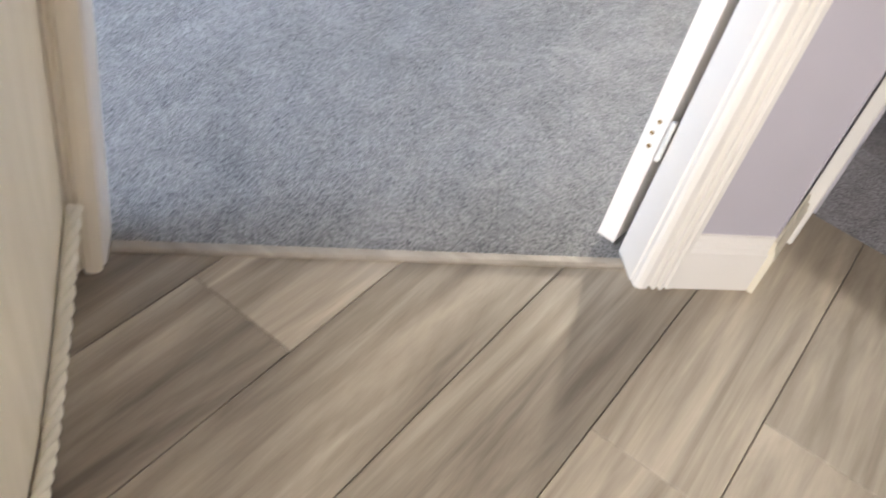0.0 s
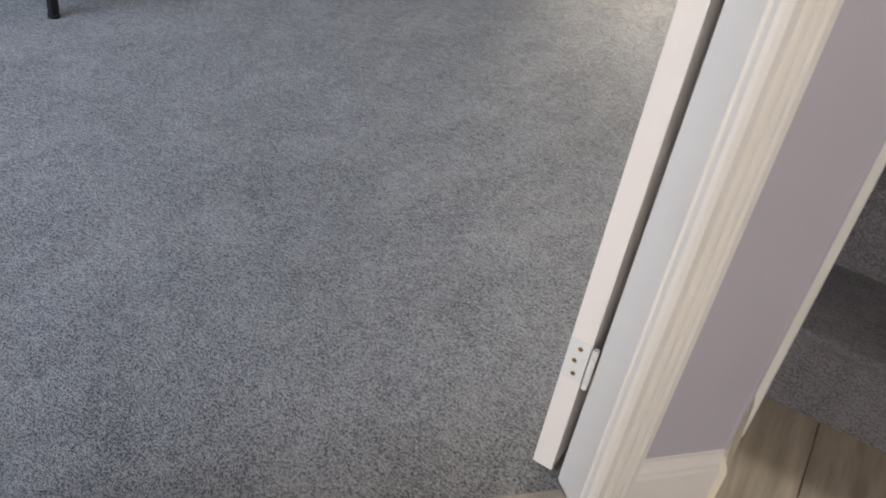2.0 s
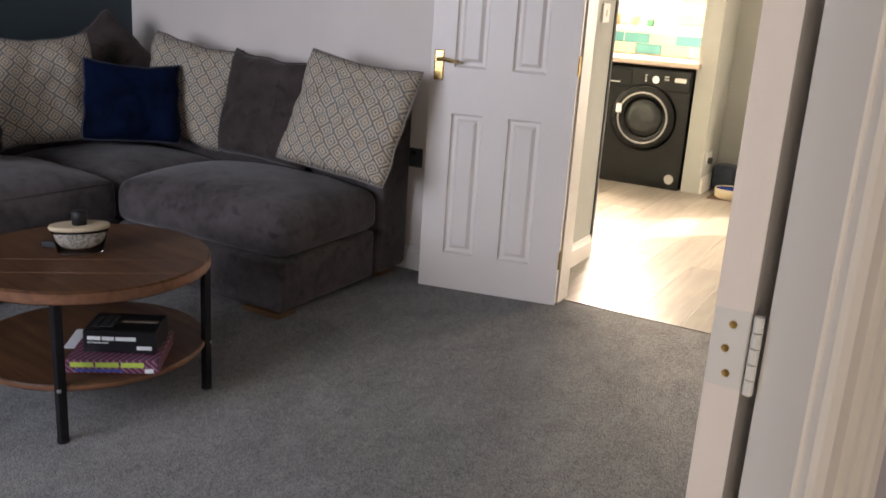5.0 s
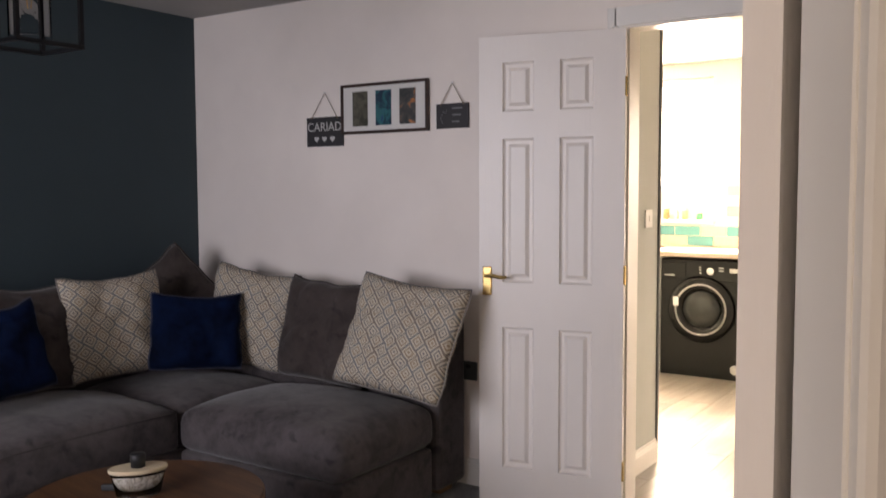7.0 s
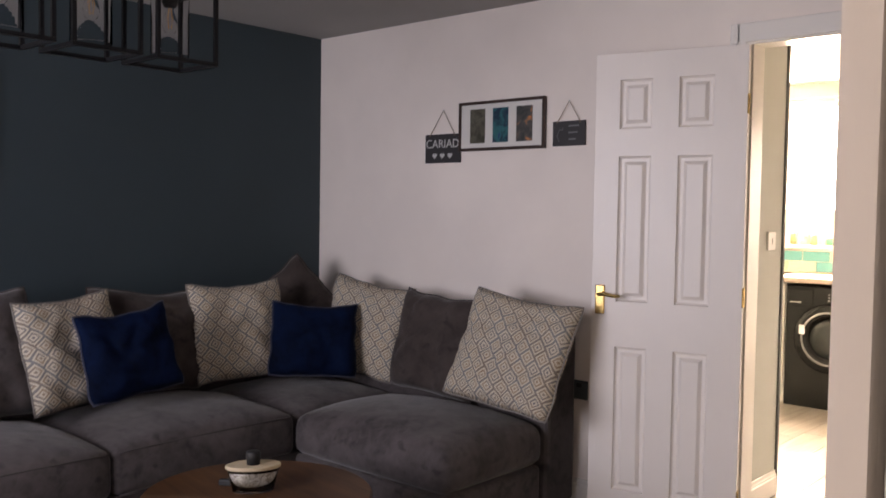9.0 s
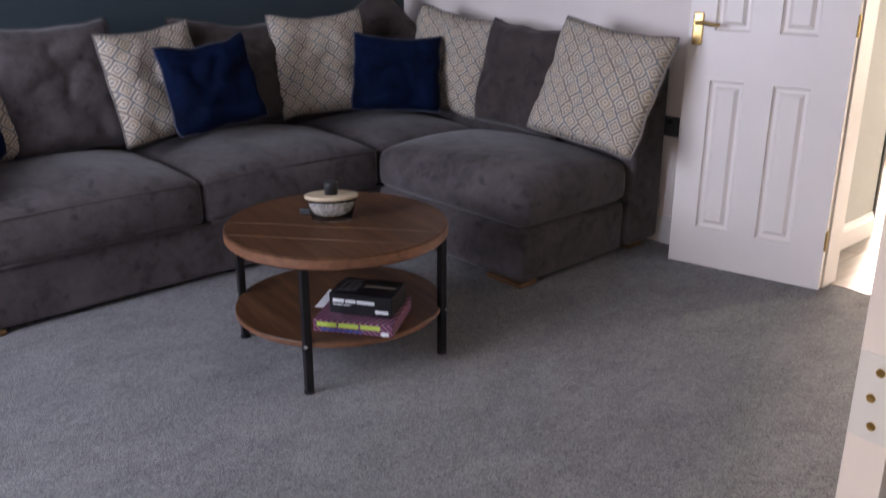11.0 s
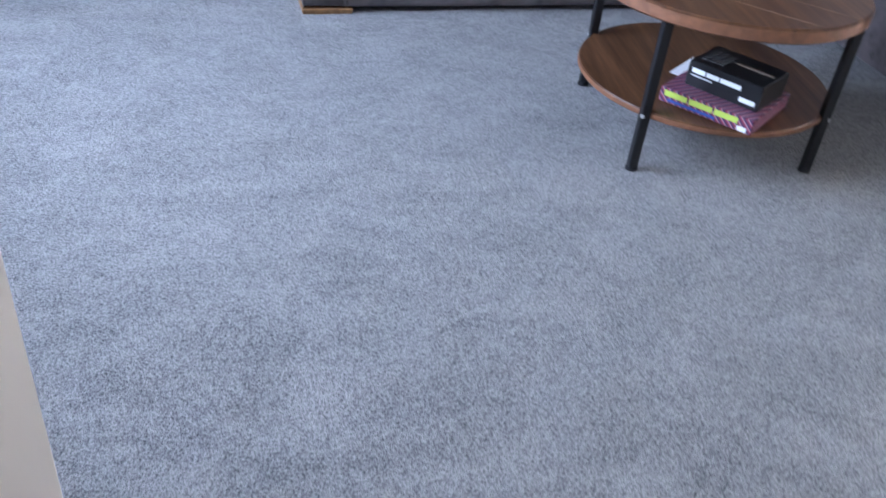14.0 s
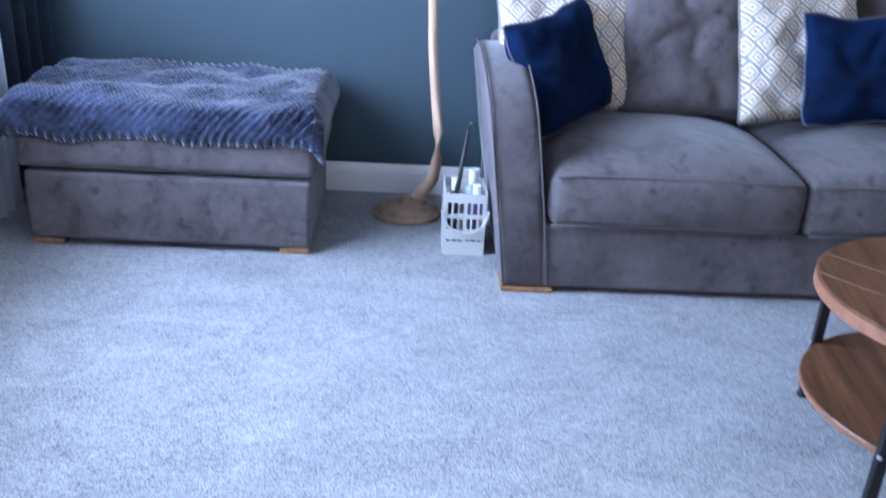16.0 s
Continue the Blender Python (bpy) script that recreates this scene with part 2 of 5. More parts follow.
def add_box(bm, lo, hi, bevel=0.0, seg=2, mtx=None):
    x0, y0, z0 = lo
    x1, y1, z1 = hi
    vs = [bm.verts.new(p) for p in ((x0, y0, z0), (x1, y0, z0), (x1, y1, z0), (x0, y1, z0), (x0, y0, z1), (x1, y0, z1), (x1, y1, z1), (x0, y1, z1))]
    fs = [bm.faces.new([vs[i] for i in f]) for f in ((0, 3, 2, 1), (4, 5, 6, 7), (0, 1, 5, 4), (1, 2, 6, 5), (2, 3, 7, 6), (3, 0, 4, 7))]
    out = list(vs)
    if bevel > 0:
        es = {e for f in fs for e in f.edges}
        r = bmesh.ops.bevel(bm, geom=list(es), offset=bevel, segments=seg, profile=0.5, affect="EDGES")
        out = list({v for f in r["faces"] for v in f.verts} | {v for v in vs if v.is_valid})
    if mtx is not None:
        bmesh.ops.transform(bm, matrix=mtx, verts=out)
    return out


def box(lo, hi, bevel=0.0, seg=2, mtx=None):
    bm = bmesh.new()
    add_box(bm, lo, hi, bevel, seg, mtx)
    return bm


def prism(points, z0, z1):
    """A solid from an outline in x, y."""
    bm = bmesh.new()
    a, b = [bm.verts.new((x, y, z0)) for x, y in points], [bm.verts.new((x, y, z1)) for x, y in points]
    n = len(points)
    bm.faces.new(a[::-1])
    bm.faces.new(b)
    for i in range(n):
        bm.faces.new((a[i], a[(i + 1) % n], b[(i + 1) % n], b[i]))
    bmesh.ops.recalc_face_normals(bm, faces=bm.faces)
    return bm


def add_tube(bm, path, r, seg=10, caps=True):
    pts = [Vector(p) for p in path]
    rings = []
    up = Vector((0.0123, 0.021, 1)).normalized()
    for i, p in enumerate(pts):
        d = (pts[min(i + 1, len(pts) - 1)] - pts[max(i - 1, 0)]).normalized()
        a = d.cross(up)
        if a.length < 1e-3:
            a = d.cross(Vector((1, 0, 0)))
        a.normalize()
        b = d.cross(a)
        rr = r[i] if isinstance(r, (list, tuple)) else r
        rings.append([bm.verts.new(p + (a * math.cos(2 * math.pi * k / seg) + b * math.sin(2 * math.pi * k / seg)) * rr) for k in range(seg)])
    for u, v in zip(rings, rings[1:]):
        for k in range(seg):
            bm.faces.new((u[k], u[(k + 1) % seg], v[(k + 1) % seg], v[k]))
    if caps:
        bm.faces.new(rings[0][::-1])
        bm.faces.new(rings[-1])
    return rings


def tube(path, r, seg=10):
    bm = bmesh.new()
    add_tube(bm, path, r, seg)
    bmesh.ops.recalc_face_normals(bm, faces=bm.faces)
    return bm


def lathe(profile, seg=32, mtx=None, bm=None):
    """Turns (radius, height) pairs about z."""
    bm = bm or bmesh.new()
    rings, made = [], []
    for r, z in profile:
        if r < 1e-6:
            rings.append([bm.verts.new((0, 0, z))])
        else:
            rings.append([bm.verts.new((r * math.cos(2 * math.pi * k / seg), r * math.sin(2 * math.pi * k / seg), z)) for k in range(seg)])
        made += rings[-1]
    for u, v in zip(rings, rings[1:]):
        for k in range(seg):
            a, b = u[k % len(u)], u[(k + 1) % len(u)]
            c, d = v[(k + 1) % len(v)], v[k % len(v)]
            f = [a]
            for w in (b, c, d):
                if w not in f:
                    f.append(w)
            if len(f) > 2:
                bm.faces.new(f)
    if mtx is not None:
        bmesh.ops.transform(bm, matrix=mtx, verts=made)
    bmesh.ops.recalc_face_normals(bm, faces=bm.faces)
    return bm


def setting(ob, label=""):
    return tagged(ob, label=label, kind="structure")


def sweep_profile(profile, path_len, axis_turn, at, z_up=True):
    """An extruded moulding: profile (across, out) run along local z or x."""
    bm = bmesh.new()
    a = [bm.verts.new((u, -v, 0)) for u, v in profile]
    b = [bm.verts.new((u, -v, path_len)) for u, v in profile]
    n = len(profile)
    for i in range(n):
        bm.faces.new((a[i], a[(i + 1) % n], b[(i + 1) % n], b[i]))
    bm.faces.new(a[::-1])
    bm.faces.new(b)
    if not z_up:
        bmesh.ops.transform(bm, matrix=Matrix(((0, 0, 1, 0), (0, 1, 0, 0), (1, 0, 0, 0), (0, 0, 0, 1))), verts=bm.verts)
    bmesh.ops.recalc_face_normals(bm, faces=bm.faces)
    bmesh.ops.transform(bm, matrix=pose(*at, 0, 0, axis_turn), verts=bm.verts)
    return bm


SKIRT = [(0, 0), (0, 0.015), (0.088, 0.015), (0.094, 0.012), (0.100, 0.012), (0.106, 0.007), (0.118, 0.005), (0.120, 0)]


def skirting(name, p, q, z=0.0, material=None, height=1.0):
    """A moulded skirting board from p to q; it stands out to the right of the way from p to q."""
    d = Vector((q[0] - p[0], q[1] - p[1], 0))
    bm = bmesh.new()
    a = [bm.verts.new((0, -v, u * height)) for u, v in SKIRT]
    b = [bm.verts.new((d.length, -v, u * height)) for u, v in SKIRT]
    n = len(SKIRT)
    for i in range(n):
        bm.faces.new((a[i], a[(i + 1) % n], b[(i + 1) % n], b[i]))
    bm.faces.new(a[::-1])
    bm.faces.new(b)
    bmesh.ops.recalc_face_normals(bm, faces=bm.faces)
    bmesh.ops.transform(bm, matrix=pose(p[0], p[1], z, 0, 0, math.degrees(math.atan2(d.y, d.x))), verts=bm.verts)
    return setting(part(name, bm, material or M_GLOSS))


# ---- the shell ----
CEIL = 2.31
R2 = math.sqrt(0.5)


def sd(s, d):
    """A place on the slanting doorway wall: s along it, d across it into the room."""
    return ((s - d) * R2, (s + d) * R2)


XW, YN, YS, XE, XH = -4.0, 3.77, -0.82, -0.13, -0.84
D0, D1 = 0.935, 1.006
S_L, S_R = -0.180, 0.664
LIN = 0.03
KY0, KY1 = 3.87, 7.10
K_L, K_R = -1.46, -0.50


def wall(name, pts, z0, z1, material, label):
    return setting(part(name, prism(pts, z0, z1), material), label)


def quad(x0, x1, y0, y1):
    return [(x0, y0), (x1, y0), (x1, y1), (x0, y1)]


wall("wall_west", quad(XW - 0.12, XW, YS - 0.2, KY0), 0, CEIL, M_DARKWALL, "slate blue painted feature wall behind the corner sofa")
wall("wall_north", quad(XW, K_L, YN, KY0), 0, CEIL, M_WHITE, "off-white painted wall behind the open kitchen door")
wall("wall_north_end", quad(K_R, XE, YN, KY0), 0, CEIL, M_WHITE, "off-white painted wall beside the kitchen opening")
wall("wall_north_head", quad(K_L, K_R, YN, KY0), 2.02, CEIL, M_WHITE, "off-white painted wall above the kitchen opening")
# out of view; dark colour assumed here to keep bounce off the doorway carpet
wall("wall_east", [(XE, 1.30), (XE + 0.1, 1.29), (XE + 0.1, KY0), (XE, KY0)], 0, CEIL, M_DARKWALL, "unseen wall between lounge and stairs, coloured dark to cut bounced light")
# slanting doorway wall
wall("wall_doorway", [sd(S_R + LIN, D0), sd(0.887, D0), (XE + 0.1, 1.29), (XE, 1.30), sd(S_R + LIN, D1)], 0, CEIL, M_HALL, "pale mauve painted wall strip beside the lounge doorway")
wall("wall_doorway_end", [sd(-0.252, D0), sd(S_L - LIN, D0), sd(S_L - LIN, D1), (-0.94, sd(-0.29, D1)[1]), (-0.94, 0.48)], 0, CEIL, M_HALL, "pale painted wall stub beside the lounge doorway")
wall("wall_doorway_head", [sd(S_L - LIN, D0), sd(S_R + LIN, D0), sd(S_R + LIN, D1), sd(S_L - LIN, D1)], 2.03, CEIL, M_HALL, "pale painted wall above the lounge doorway")
wall("wall_hall_west", [(XH, -1.4), (XH, 0.485), (-0.94, 0.48), (-0.94, -1.4)], 0, CEIL, M_HALL, "pale painted wall between hall and lounge")
# south wall with its window
WX0, WX1, WZ0, WZ1 = -3.72, -1.62, 0.80, 2.08
wall("wall_south", quad(XW, WX0, YS - 0.2, YS), 0, CEIL, M_DARKWALL, "painted wall beside the lounge window")
wall("wall_south_end", quad(WX1, -0.94, YS - 0.2, YS), 0, CEIL, M_WHITE, "painted wall beside the lounge window")
wall("wall_south_sill", quad(WX0, WX1, YS - 0.2, YS), 0, WZ0, M_WHITE, "white painted wall under the lounge window")
wall("wall_south_head", quad(WX0, WX1, YS - 0.2, YS), WZ1, CEIL, M_WHITE, "white painted wall over the lounge window")
# hall and stairs closure
wall("wall_hall_south", quad(-0.94, 0.02, -1.5, -1.4), 0, CEIL, M_HALL, "pale painted hall wall beside the front door")
wall("wall_hall_south_end", quad(0.72, 1.1, -1.5, -1.4), 0, CEIL, M_HALL, "pale painted hall wall beside the front door")
wall("wall_hall_south_head", quad(0.02, 0.72, -1.5, -1.4), 2.05, CEIL, M_HALL, "pale painted hall wall over the front door")
wall("wall_hall_east", quad(0.95, 1.05, -1.4, 4.4), 0, 4.6, M_HALL, "pale painted wall beside the stairs")
wall("wall_stairs_west", quad(-0.03, 0.0, 1.60, KY0), 0, 4.6, M_HALL, "pale painted wall along the stairs")
for x0, x1, z0, z1 in ((-0.03, 0.95, 0, 3.0), (-0.03, 0.95, 3.9, 4.6), (-0.03, 0.2, 3.0, 3.9), (0.74, 0.95, 3.0, 3.9)):
    wall("wall_stairs_north", quad(x0, x1, 4.3, 4.4), z0, z1, M_HALL, "pale painted wall at the stair head")
wall("wall_hall_return", [(-0.035, 1.29), (-0.03, 1.285), (-0.03, 1.46), (-0.13, 1.46), (-0.13, 1.30)], 0, CEIL, M_HALL, "pale mauve wall return towards the stairs")
# ceilings
setting(part("ceiling", prism([(XW - 0.12, YS - 0.2), (XH - 0.1, YS - 0.2), (XH - 0.1, -1.5), (1.05, -1.5), (1.05, 1.6), (0.0, 1.6), (0.0, KY0), (XW - 0.12, KY0)], CEIL, CEIL + 0.1), M_CEIL), "matt white painted plaster ceiling")
setting(part("ceiling", box((-3.4, KY0, CEIL), (1.2, KY1 + 0.2, CEIL + 0.1)), M_CEIL), "white painted kitchen ceiling")
setting(part("ceiling", box((-0.03, 1.6, 4.6), (1.05, 4.4, 4.7)), M_CEIL), "white ceiling high over the stairs")

# bright hazy sky low over the far side of the kitchen garden
_sky_m = bpy.data.materials.new("hazy_sky")
_sky_m.use_nodes = True
bsdf(_sky_m).inputs["Base Color"].default_value = (0, 0, 0, 1)
bsdf(_sky_m).inputs["Emission Color"].default_value = (1.0, 0.97, 0.92, 1)
bsdf(_sky_m).inputs["Emission Strength"].default_value = 6.0
tagged(part("backdrop", box((-60, 69.5, -1), (60, 70, 34)), _sky_m), label="pale bright hazy sky beyond the kitchen window", kind="structure")

# ground and floors
setting(part("ground", box((-60, -60, -0.4), (60, 60, -0.25)), painted("garden_ground", (0.10, 0.11, 0.07), 0.9)), "flat ground outside")
setting(part("floor", prism([(XW - 0.1, YS - 0.1), (-0.9, YS - 0.1), (-0.9, 0.45), sd(-0.2, 0.96), sd(0.66, 0.96), (XE + 0.05, 1.3), (XE + 0.05, 3.8), (XW - 0.1, 3.8)], -0.2, -0.012), M_JOINT), "dark subfloor under the carpet")


def carpet_sheet():
    """The fitted carpet: one sheet with a gently uneven pile."""
    pts = [(XW, YS), (-0.94, YS), (-0.94, sd(-0.29, 1.0)[1]), sd(S_L + 0.001, D1), sd(S_L + 0.001, 0.984), sd(S_R - 0.001, 0.984), sd(S_R - 0.001, D1), (XE, 1.31), (XE, YN), (K_R, YN), (K_R, YN + 0.05), (K_L, YN + 0.05), (K_L, YN), (XW, YN)]
    return prism(pts, -0.012, 0.004)


setting(part("carpet", carpet_sheet(), M_CARPET), "mottled mid-grey fitted twist-pile carpet")

# doorway: lining, stop, casings
def along(name, s0, s1, d0, d1, z0, z1, material, parent=None, bevel=0.002):
    mtx = pose(0, 0, 0, 0, 0, 45)
    return part(name, box((s0, d0, z0), (s1, d1, z1), bevel, 1, mtx), material, parent)


frame_e = setting(empty("door_frame", (0, 0, 0)), "white gloss painted timber door lining")
along("lining", S_R, S_R + LIN, D0, D1, 0, 2.03, M_GLOSS, frame_e)
along("lining", S_L - LIN, S_L, D0, D1, 0, 2.03, M_GLOSS, frame_e)
along("lining", S_L, S_R, D0, D1, 2.0, 2.03, M_GLOSS, frame_e)
CASING = [(0, 0), (0, 0.010), (0.004, 0.015), (0.012, 0.018), (0.023, 0.017), (0.027, 0.010), (0.030, 0.010), (0.033, 0.018), (0.038, 0.018), (0.041, 0.011), (0.043, 0.011),
          (0.046, 0.019), (0.051, 0.019), (0.054, 0.012), (0.056, 0.012), (0.059, 0.017), (0.068, 0.016), (0.072, 0.011), (0.072, 0)]



def casing(name, at, turn, length, material, mirror=False, z_up=True):
    prof = [(-u, v) for u, v in CASING] if mirror else CASING
    return setting(part(name, sweep_profile(prof, length, turn, at, z_up), material), "fluted gloss painted timber door casing")


px_, py_ = sd(S_R + 0.004, D0)
casing("architrave", (px_, py_, 0), 45, 2.07, M_GLOSS)
px_, py_ = sd(S_L - 0.004, D0)
casing("architrave", (px_, py_, 0), 45, 2.07, M_CREAM, True)
along("architrave", S_L - 0.07, S_R + 0.07, D0 - 0.018, D0, 2.002, 2.07, M_GLOSS)
bpy.data.objects["architrave.002"]["kind"] = "structure"
bar = setting(along("threshold", S_L + 0.002, S_R - 0.002, 0.962, 0.984, -0.004, 0.009, M_BAR, None, 0.004), "worn wood-effect threshold strip between carpet and boards")
# skirtings
skirting("baseboard", sd(0.735, D0), sd(0.892, D0))
skirting("baseboard", (-0.03, 1.275), (-0.03, 1.458), 0, M_CREAM)
skirting("baseboard", (XW, YS), (XW, YN), 0.004)
skirting("baseboard", (XW, YN), (K_L - 0.075, YN), 0.004)
skirting("baseboard", (K_R + 0.075, YN), (XE, YN), 0.004)
skirting("baseboard", (XE, YN), (XE, 1.36), 0.004)
skirting("baseboard", (-0.94, YS), (XW, YS), 0.004)
skirting("baseboard", (XH, -1.4), (XH, -0.5))
# vertical board at the foot of the stairs
setting(part("trim", box((-0.032, 1.462, 0), (-0.006, 1.598, CEIL), 0.003, 1), M_GLOSS), "white gloss vertical board at the foot of the stairs")

# stairs
def stairs():
    rise, go = 0.187, 0.225
    st = setting(empty("stairs", (0, 0, 0)), "stairs in mauve-grey carpet rising beside the hall")
    for i in range(10):
        y0, z1 = 1.595 + i * go, (i + 1) * rise
        prof = [(0, -rise + 0.0), (0, -0.04), (-0.012, -0.03), (-0.022, -0.015), (-0.020, -0.004), (-0.008, 0), (go + 0.0, 0), (go, -rise)]
        bm = bmesh.new()
        a = [bm.verts.new((0.001, y0 + u, z1 + v)) for u, v in prof]
        b = [bm.verts.new((0.949, y0 + u, z1 + v)) for u, v in prof]
        n = len(prof)
        for k in range(n):
            bm.faces.new((a[k], a[(k + 1) % n], b[(k + 1) % n], b[k]))
        bm.faces.new(a[::-1])
        bm.faces.new(b)
        bmesh.ops.recalc_face_normals(bm, faces=bm.faces)
        part("step", bm, M_STAIRCARPET, st)
    return st


stairs()


# ---- doors ----
def panel_door(w, h, t=0.035):
    """A six panel moulded leaf, hinged at x = 0, standing along +x; panels are recessed on both sides."""
    cols = [(0.128 * w / 0.62, 0.268 * w / 0.62), (0.378 * w / 0.62, 0.515 * w / 0.62)]
    rws = [(0.162, 0.765), (0.955, 1.556), (1.668, 1.87)]
    xs = [0.0] + [v for c in cols for v in c] + [w]
    zs = [0.0] + [v for r in rws for v in r] + [h]
    bm = bmesh.new()
    for side in (1, -1):
        y = t / 2 * side
        for i in range(len(xs) - 1):
            for j in range(len(zs) - 1):
                x0, x1, z0, z1 = xs[i], xs[i + 1], zs[j], zs[j + 1]
                rings = [[(x0, z0), (x1, z0), (x1, z1), (x0, z1)]]
                if i % 2 == 1 and j % 2 == 1:
                    depth = [0.0, -0.009, -0.0145, -0.0145, -0.005, -0.002]
                    for k, e in enumerate((0.003, 0.010, 0.022, 0.033, 0.037)):
                        rings.append([(x0 + e, z0 + e), (x1 - e, z0 + e), (x1 - e, z1 - e), (x0 + e, z1 - e)])
                    vv = [[bm.verts.new((px, y + side * depth[k], pz)) for px, pz in r] for k, r in enumerate(rings)]
                    for a, b in zip(vv, vv[1:]):
                        for k in range(4):
                            bm.faces.new((a[k], a[(k + 1) % 4], b[(k + 1) % 4], b[k]))
                    bm.faces.new(vv[-1])
                else:
                    bm.faces.new([bm.verts.new((px, y, pz)) for px, pz in rings[0]])
    for f in (((0, 0), (0, h)), ((w, 0), (w, h)), ((0, 0), (w, 0)), ((0, h), (w, h))):
        (ax, az), (bx, bz) = f
        bm.faces.new([bm.verts.new(p) for p in ((ax, -t / 2, az), (bx, -t / 2, bz), (bx, t / 2, bz), (ax, t / 2, az))])
    bmesh.ops.remove_doubles(bm, verts=bm.verts, dist=1e-5)
    bmesh.ops.recalc_face_normals(bm, faces=bm.faces)
    return bm


def hinge(parent, z, material, ox=0.0, oy=0.0, side=1):
    h = part("hinge", box((ox - 0.0015, oy - 0.0165, z - 0.038), (ox + 0.0005, oy + 0.0165, z + 0.038), 0.0006, 1), material, parent)
    for k in range(3):
        part("screw", lathe([(0.0, 0.0), (0.0038, 0.0), (0.0038, 0.0012), (0.0, 0.0006)], 10, pose(ox - 0.0013, oy + (-0.002 if k != 1 else 0.002), z - 0.024 + 0.024 * k, 0, -90, 0)), M_BRASS, h, "small brass screw")
    bm = bmesh.new()
    for k in range(5):
        z0 = z - 0.038 + k * 0.0153
        add_tube(bm, [(ox - 0.004, oy + side * 0.0245, z0), (ox - 0.004, oy + side * 0.0245, z0 + 0.0142)], 0.0048, 10)
    part("knuckle", bm, material, h)
    return h


def lever_handle(parent, x, z, side, material, flip=1):
    h = part("door_handle", box((x - 0.02, side * 0.0175, z - 0.072), (x + 0.02, side * 0.0225, z + 0.05), 0.004, 2), material, parent, "polished brass lever handle on a long plate")
    part("neck", tube([(x, side * 0.0225, z + 0.012), (x, side * 0.052, z + 0.012)], 0.008, 12), material, h)
    part("lever", tube([(x, side * 0.052, z + 0.012), (x - flip * 0.03, side * 0.056, z + 0.016), (x - flip * 0.065, side * 0.054, z + 0.008), (x - flip * 0.095, side * 0.050, z + 0.010)], [0.008, 0.0085, 0.0075, 0.006], 12), material, h)
    return h


door_k = tagged(empty("door", (-1.432, 3.733, 0.008), 180 + 12.2), label="white six panel door with brass handle, folded open", category="door", kind="structure")
door_k.name = "door_1"
part("leaf", panel_door(0.612, 1.977), M_DOOR, door_k)
lever_handle(door_k, 0.575, 0.97, 1, M_BRASS, 1)
lever_handle(door_k, 0.575, 0.97, -1, M_BRASS, 1)
for z in (0.2, 1.0, 1.75):
    hinge(door_k, z, M_BRASS, 0.0, 0.0)

door_l = tagged(empty("door", (-0.272, 1.181, 0.012), 87), label="white six panel lounge door standing wide open at its hinges", category="door", kind="structure")
door_l.name = "door_2"
part("leaf", panel_door(0.80, 1.977, 0.034), M_DOOR, door_l)
for z in (0.235, 0.93, 1.77):
    hinge(door_l, z, M_PLASTIC, 0.0, 0.0, -1)

# kitchen doorway frame
frame_k = setting(empty("door_frame", (0, 0, 0)), "white painted lining of the kitchen opening")
part("lining", box((K_L, YN - 0.005, 0), (K_L + 0.028, KY0 + 0.005, 2.02), 0.002, 1), M_GLOSS, frame_k)
part("lining", box((K_R - 0.028, YN - 0.005, 0), (K_R, KY0 + 0.005, 2.02), 0.002, 1), M_GLOSS, frame_k)
part("lining", box((K_L + 0.028, YN - 0.005, 1.992), (K_R - 0.028, KY0 + 0.005, 2.02), 0.002, 1), M_GLOSS, frame_k)
casing("architrave", (K_L + 0.006, YN, 0), 0, 2.075, M_GLOSS, True)
casing("architrave", (K_R - 0.006, YN, 0), 0, 2.075, M_GLOSS, False)
setting(part("architrave", box((K_L - 0.062, YN - 0.018, 2.0), (K_R + 0.062, YN, 2.075), 0.003, 1), M_GLOSS), "gloss painted timber door casing head")


# ---- kitchen ----
wall("wall_kitchen_west", quad(-3.4, -3.3, KY0, KY1 + 0.2), 0, CEIL, M_KWALL, "white kitchen wall")
wall("wall_kitchen_south", quad(XW, -1.60, KY0 + 0.002, KY0 + 0.06), 0, CEIL, M_KWALL, "white kitchen wall behind the lounge")
wall("wall_kitchen_stub", quad(-1.70, -1.60, KY0 + 0.06, 4.56), 0, CEIL, M_KWALL, "cream painted short wall inside the kitchen opening")
wall("wall_kitchen_east", quad(1.1, 1.2, KY0, KY1 + 0.2), 0, CEIL, M_KWALL, "white kitchen wall")
wall("wall_kitchen_southeast", quad(K_R + 0.002, 1.1, KY0 + 0.002, KY0 + 0.06), 0, CEIL, M_KWALL, "white kitchen wall")
# casing edge in shadow: the shade is put into its dark grey colour
setting(part("trim", box((-1.705, 4.56, 0), (-1.592, 4.585, CEIL), 0.003, 1), M_GREYTRIM), "edge trim on the end of the short wall, dark grey for its shaded face")
skirting("baseboard", (-1.60, KY0 + 0.06), (-1.60, 4.56), 0.0)
KW = (-3.05, -2.11, 1.12, 2.2)
KD = (-0.36, 0.30, 0.0, 2.05)
for i, (x0, x1, z0, z1) in enumerate(((-3.3, KW[0], 0, CEIL), (KW[0], KW[1], 0, KW[2]), (KW[0], KW[1], KW[3], CEIL), (KW[1], KD[0], 0, CEIL), (KD[0], KD[1], KD[3], CEIL), (KD[1], 1.1, 0, CEIL))):
    wall("wall_kitchen_north", quad(x0, x1, KY1, KY1 + 0.2), z0, z1, M_KWALL, "white painted kitchen outside wall")


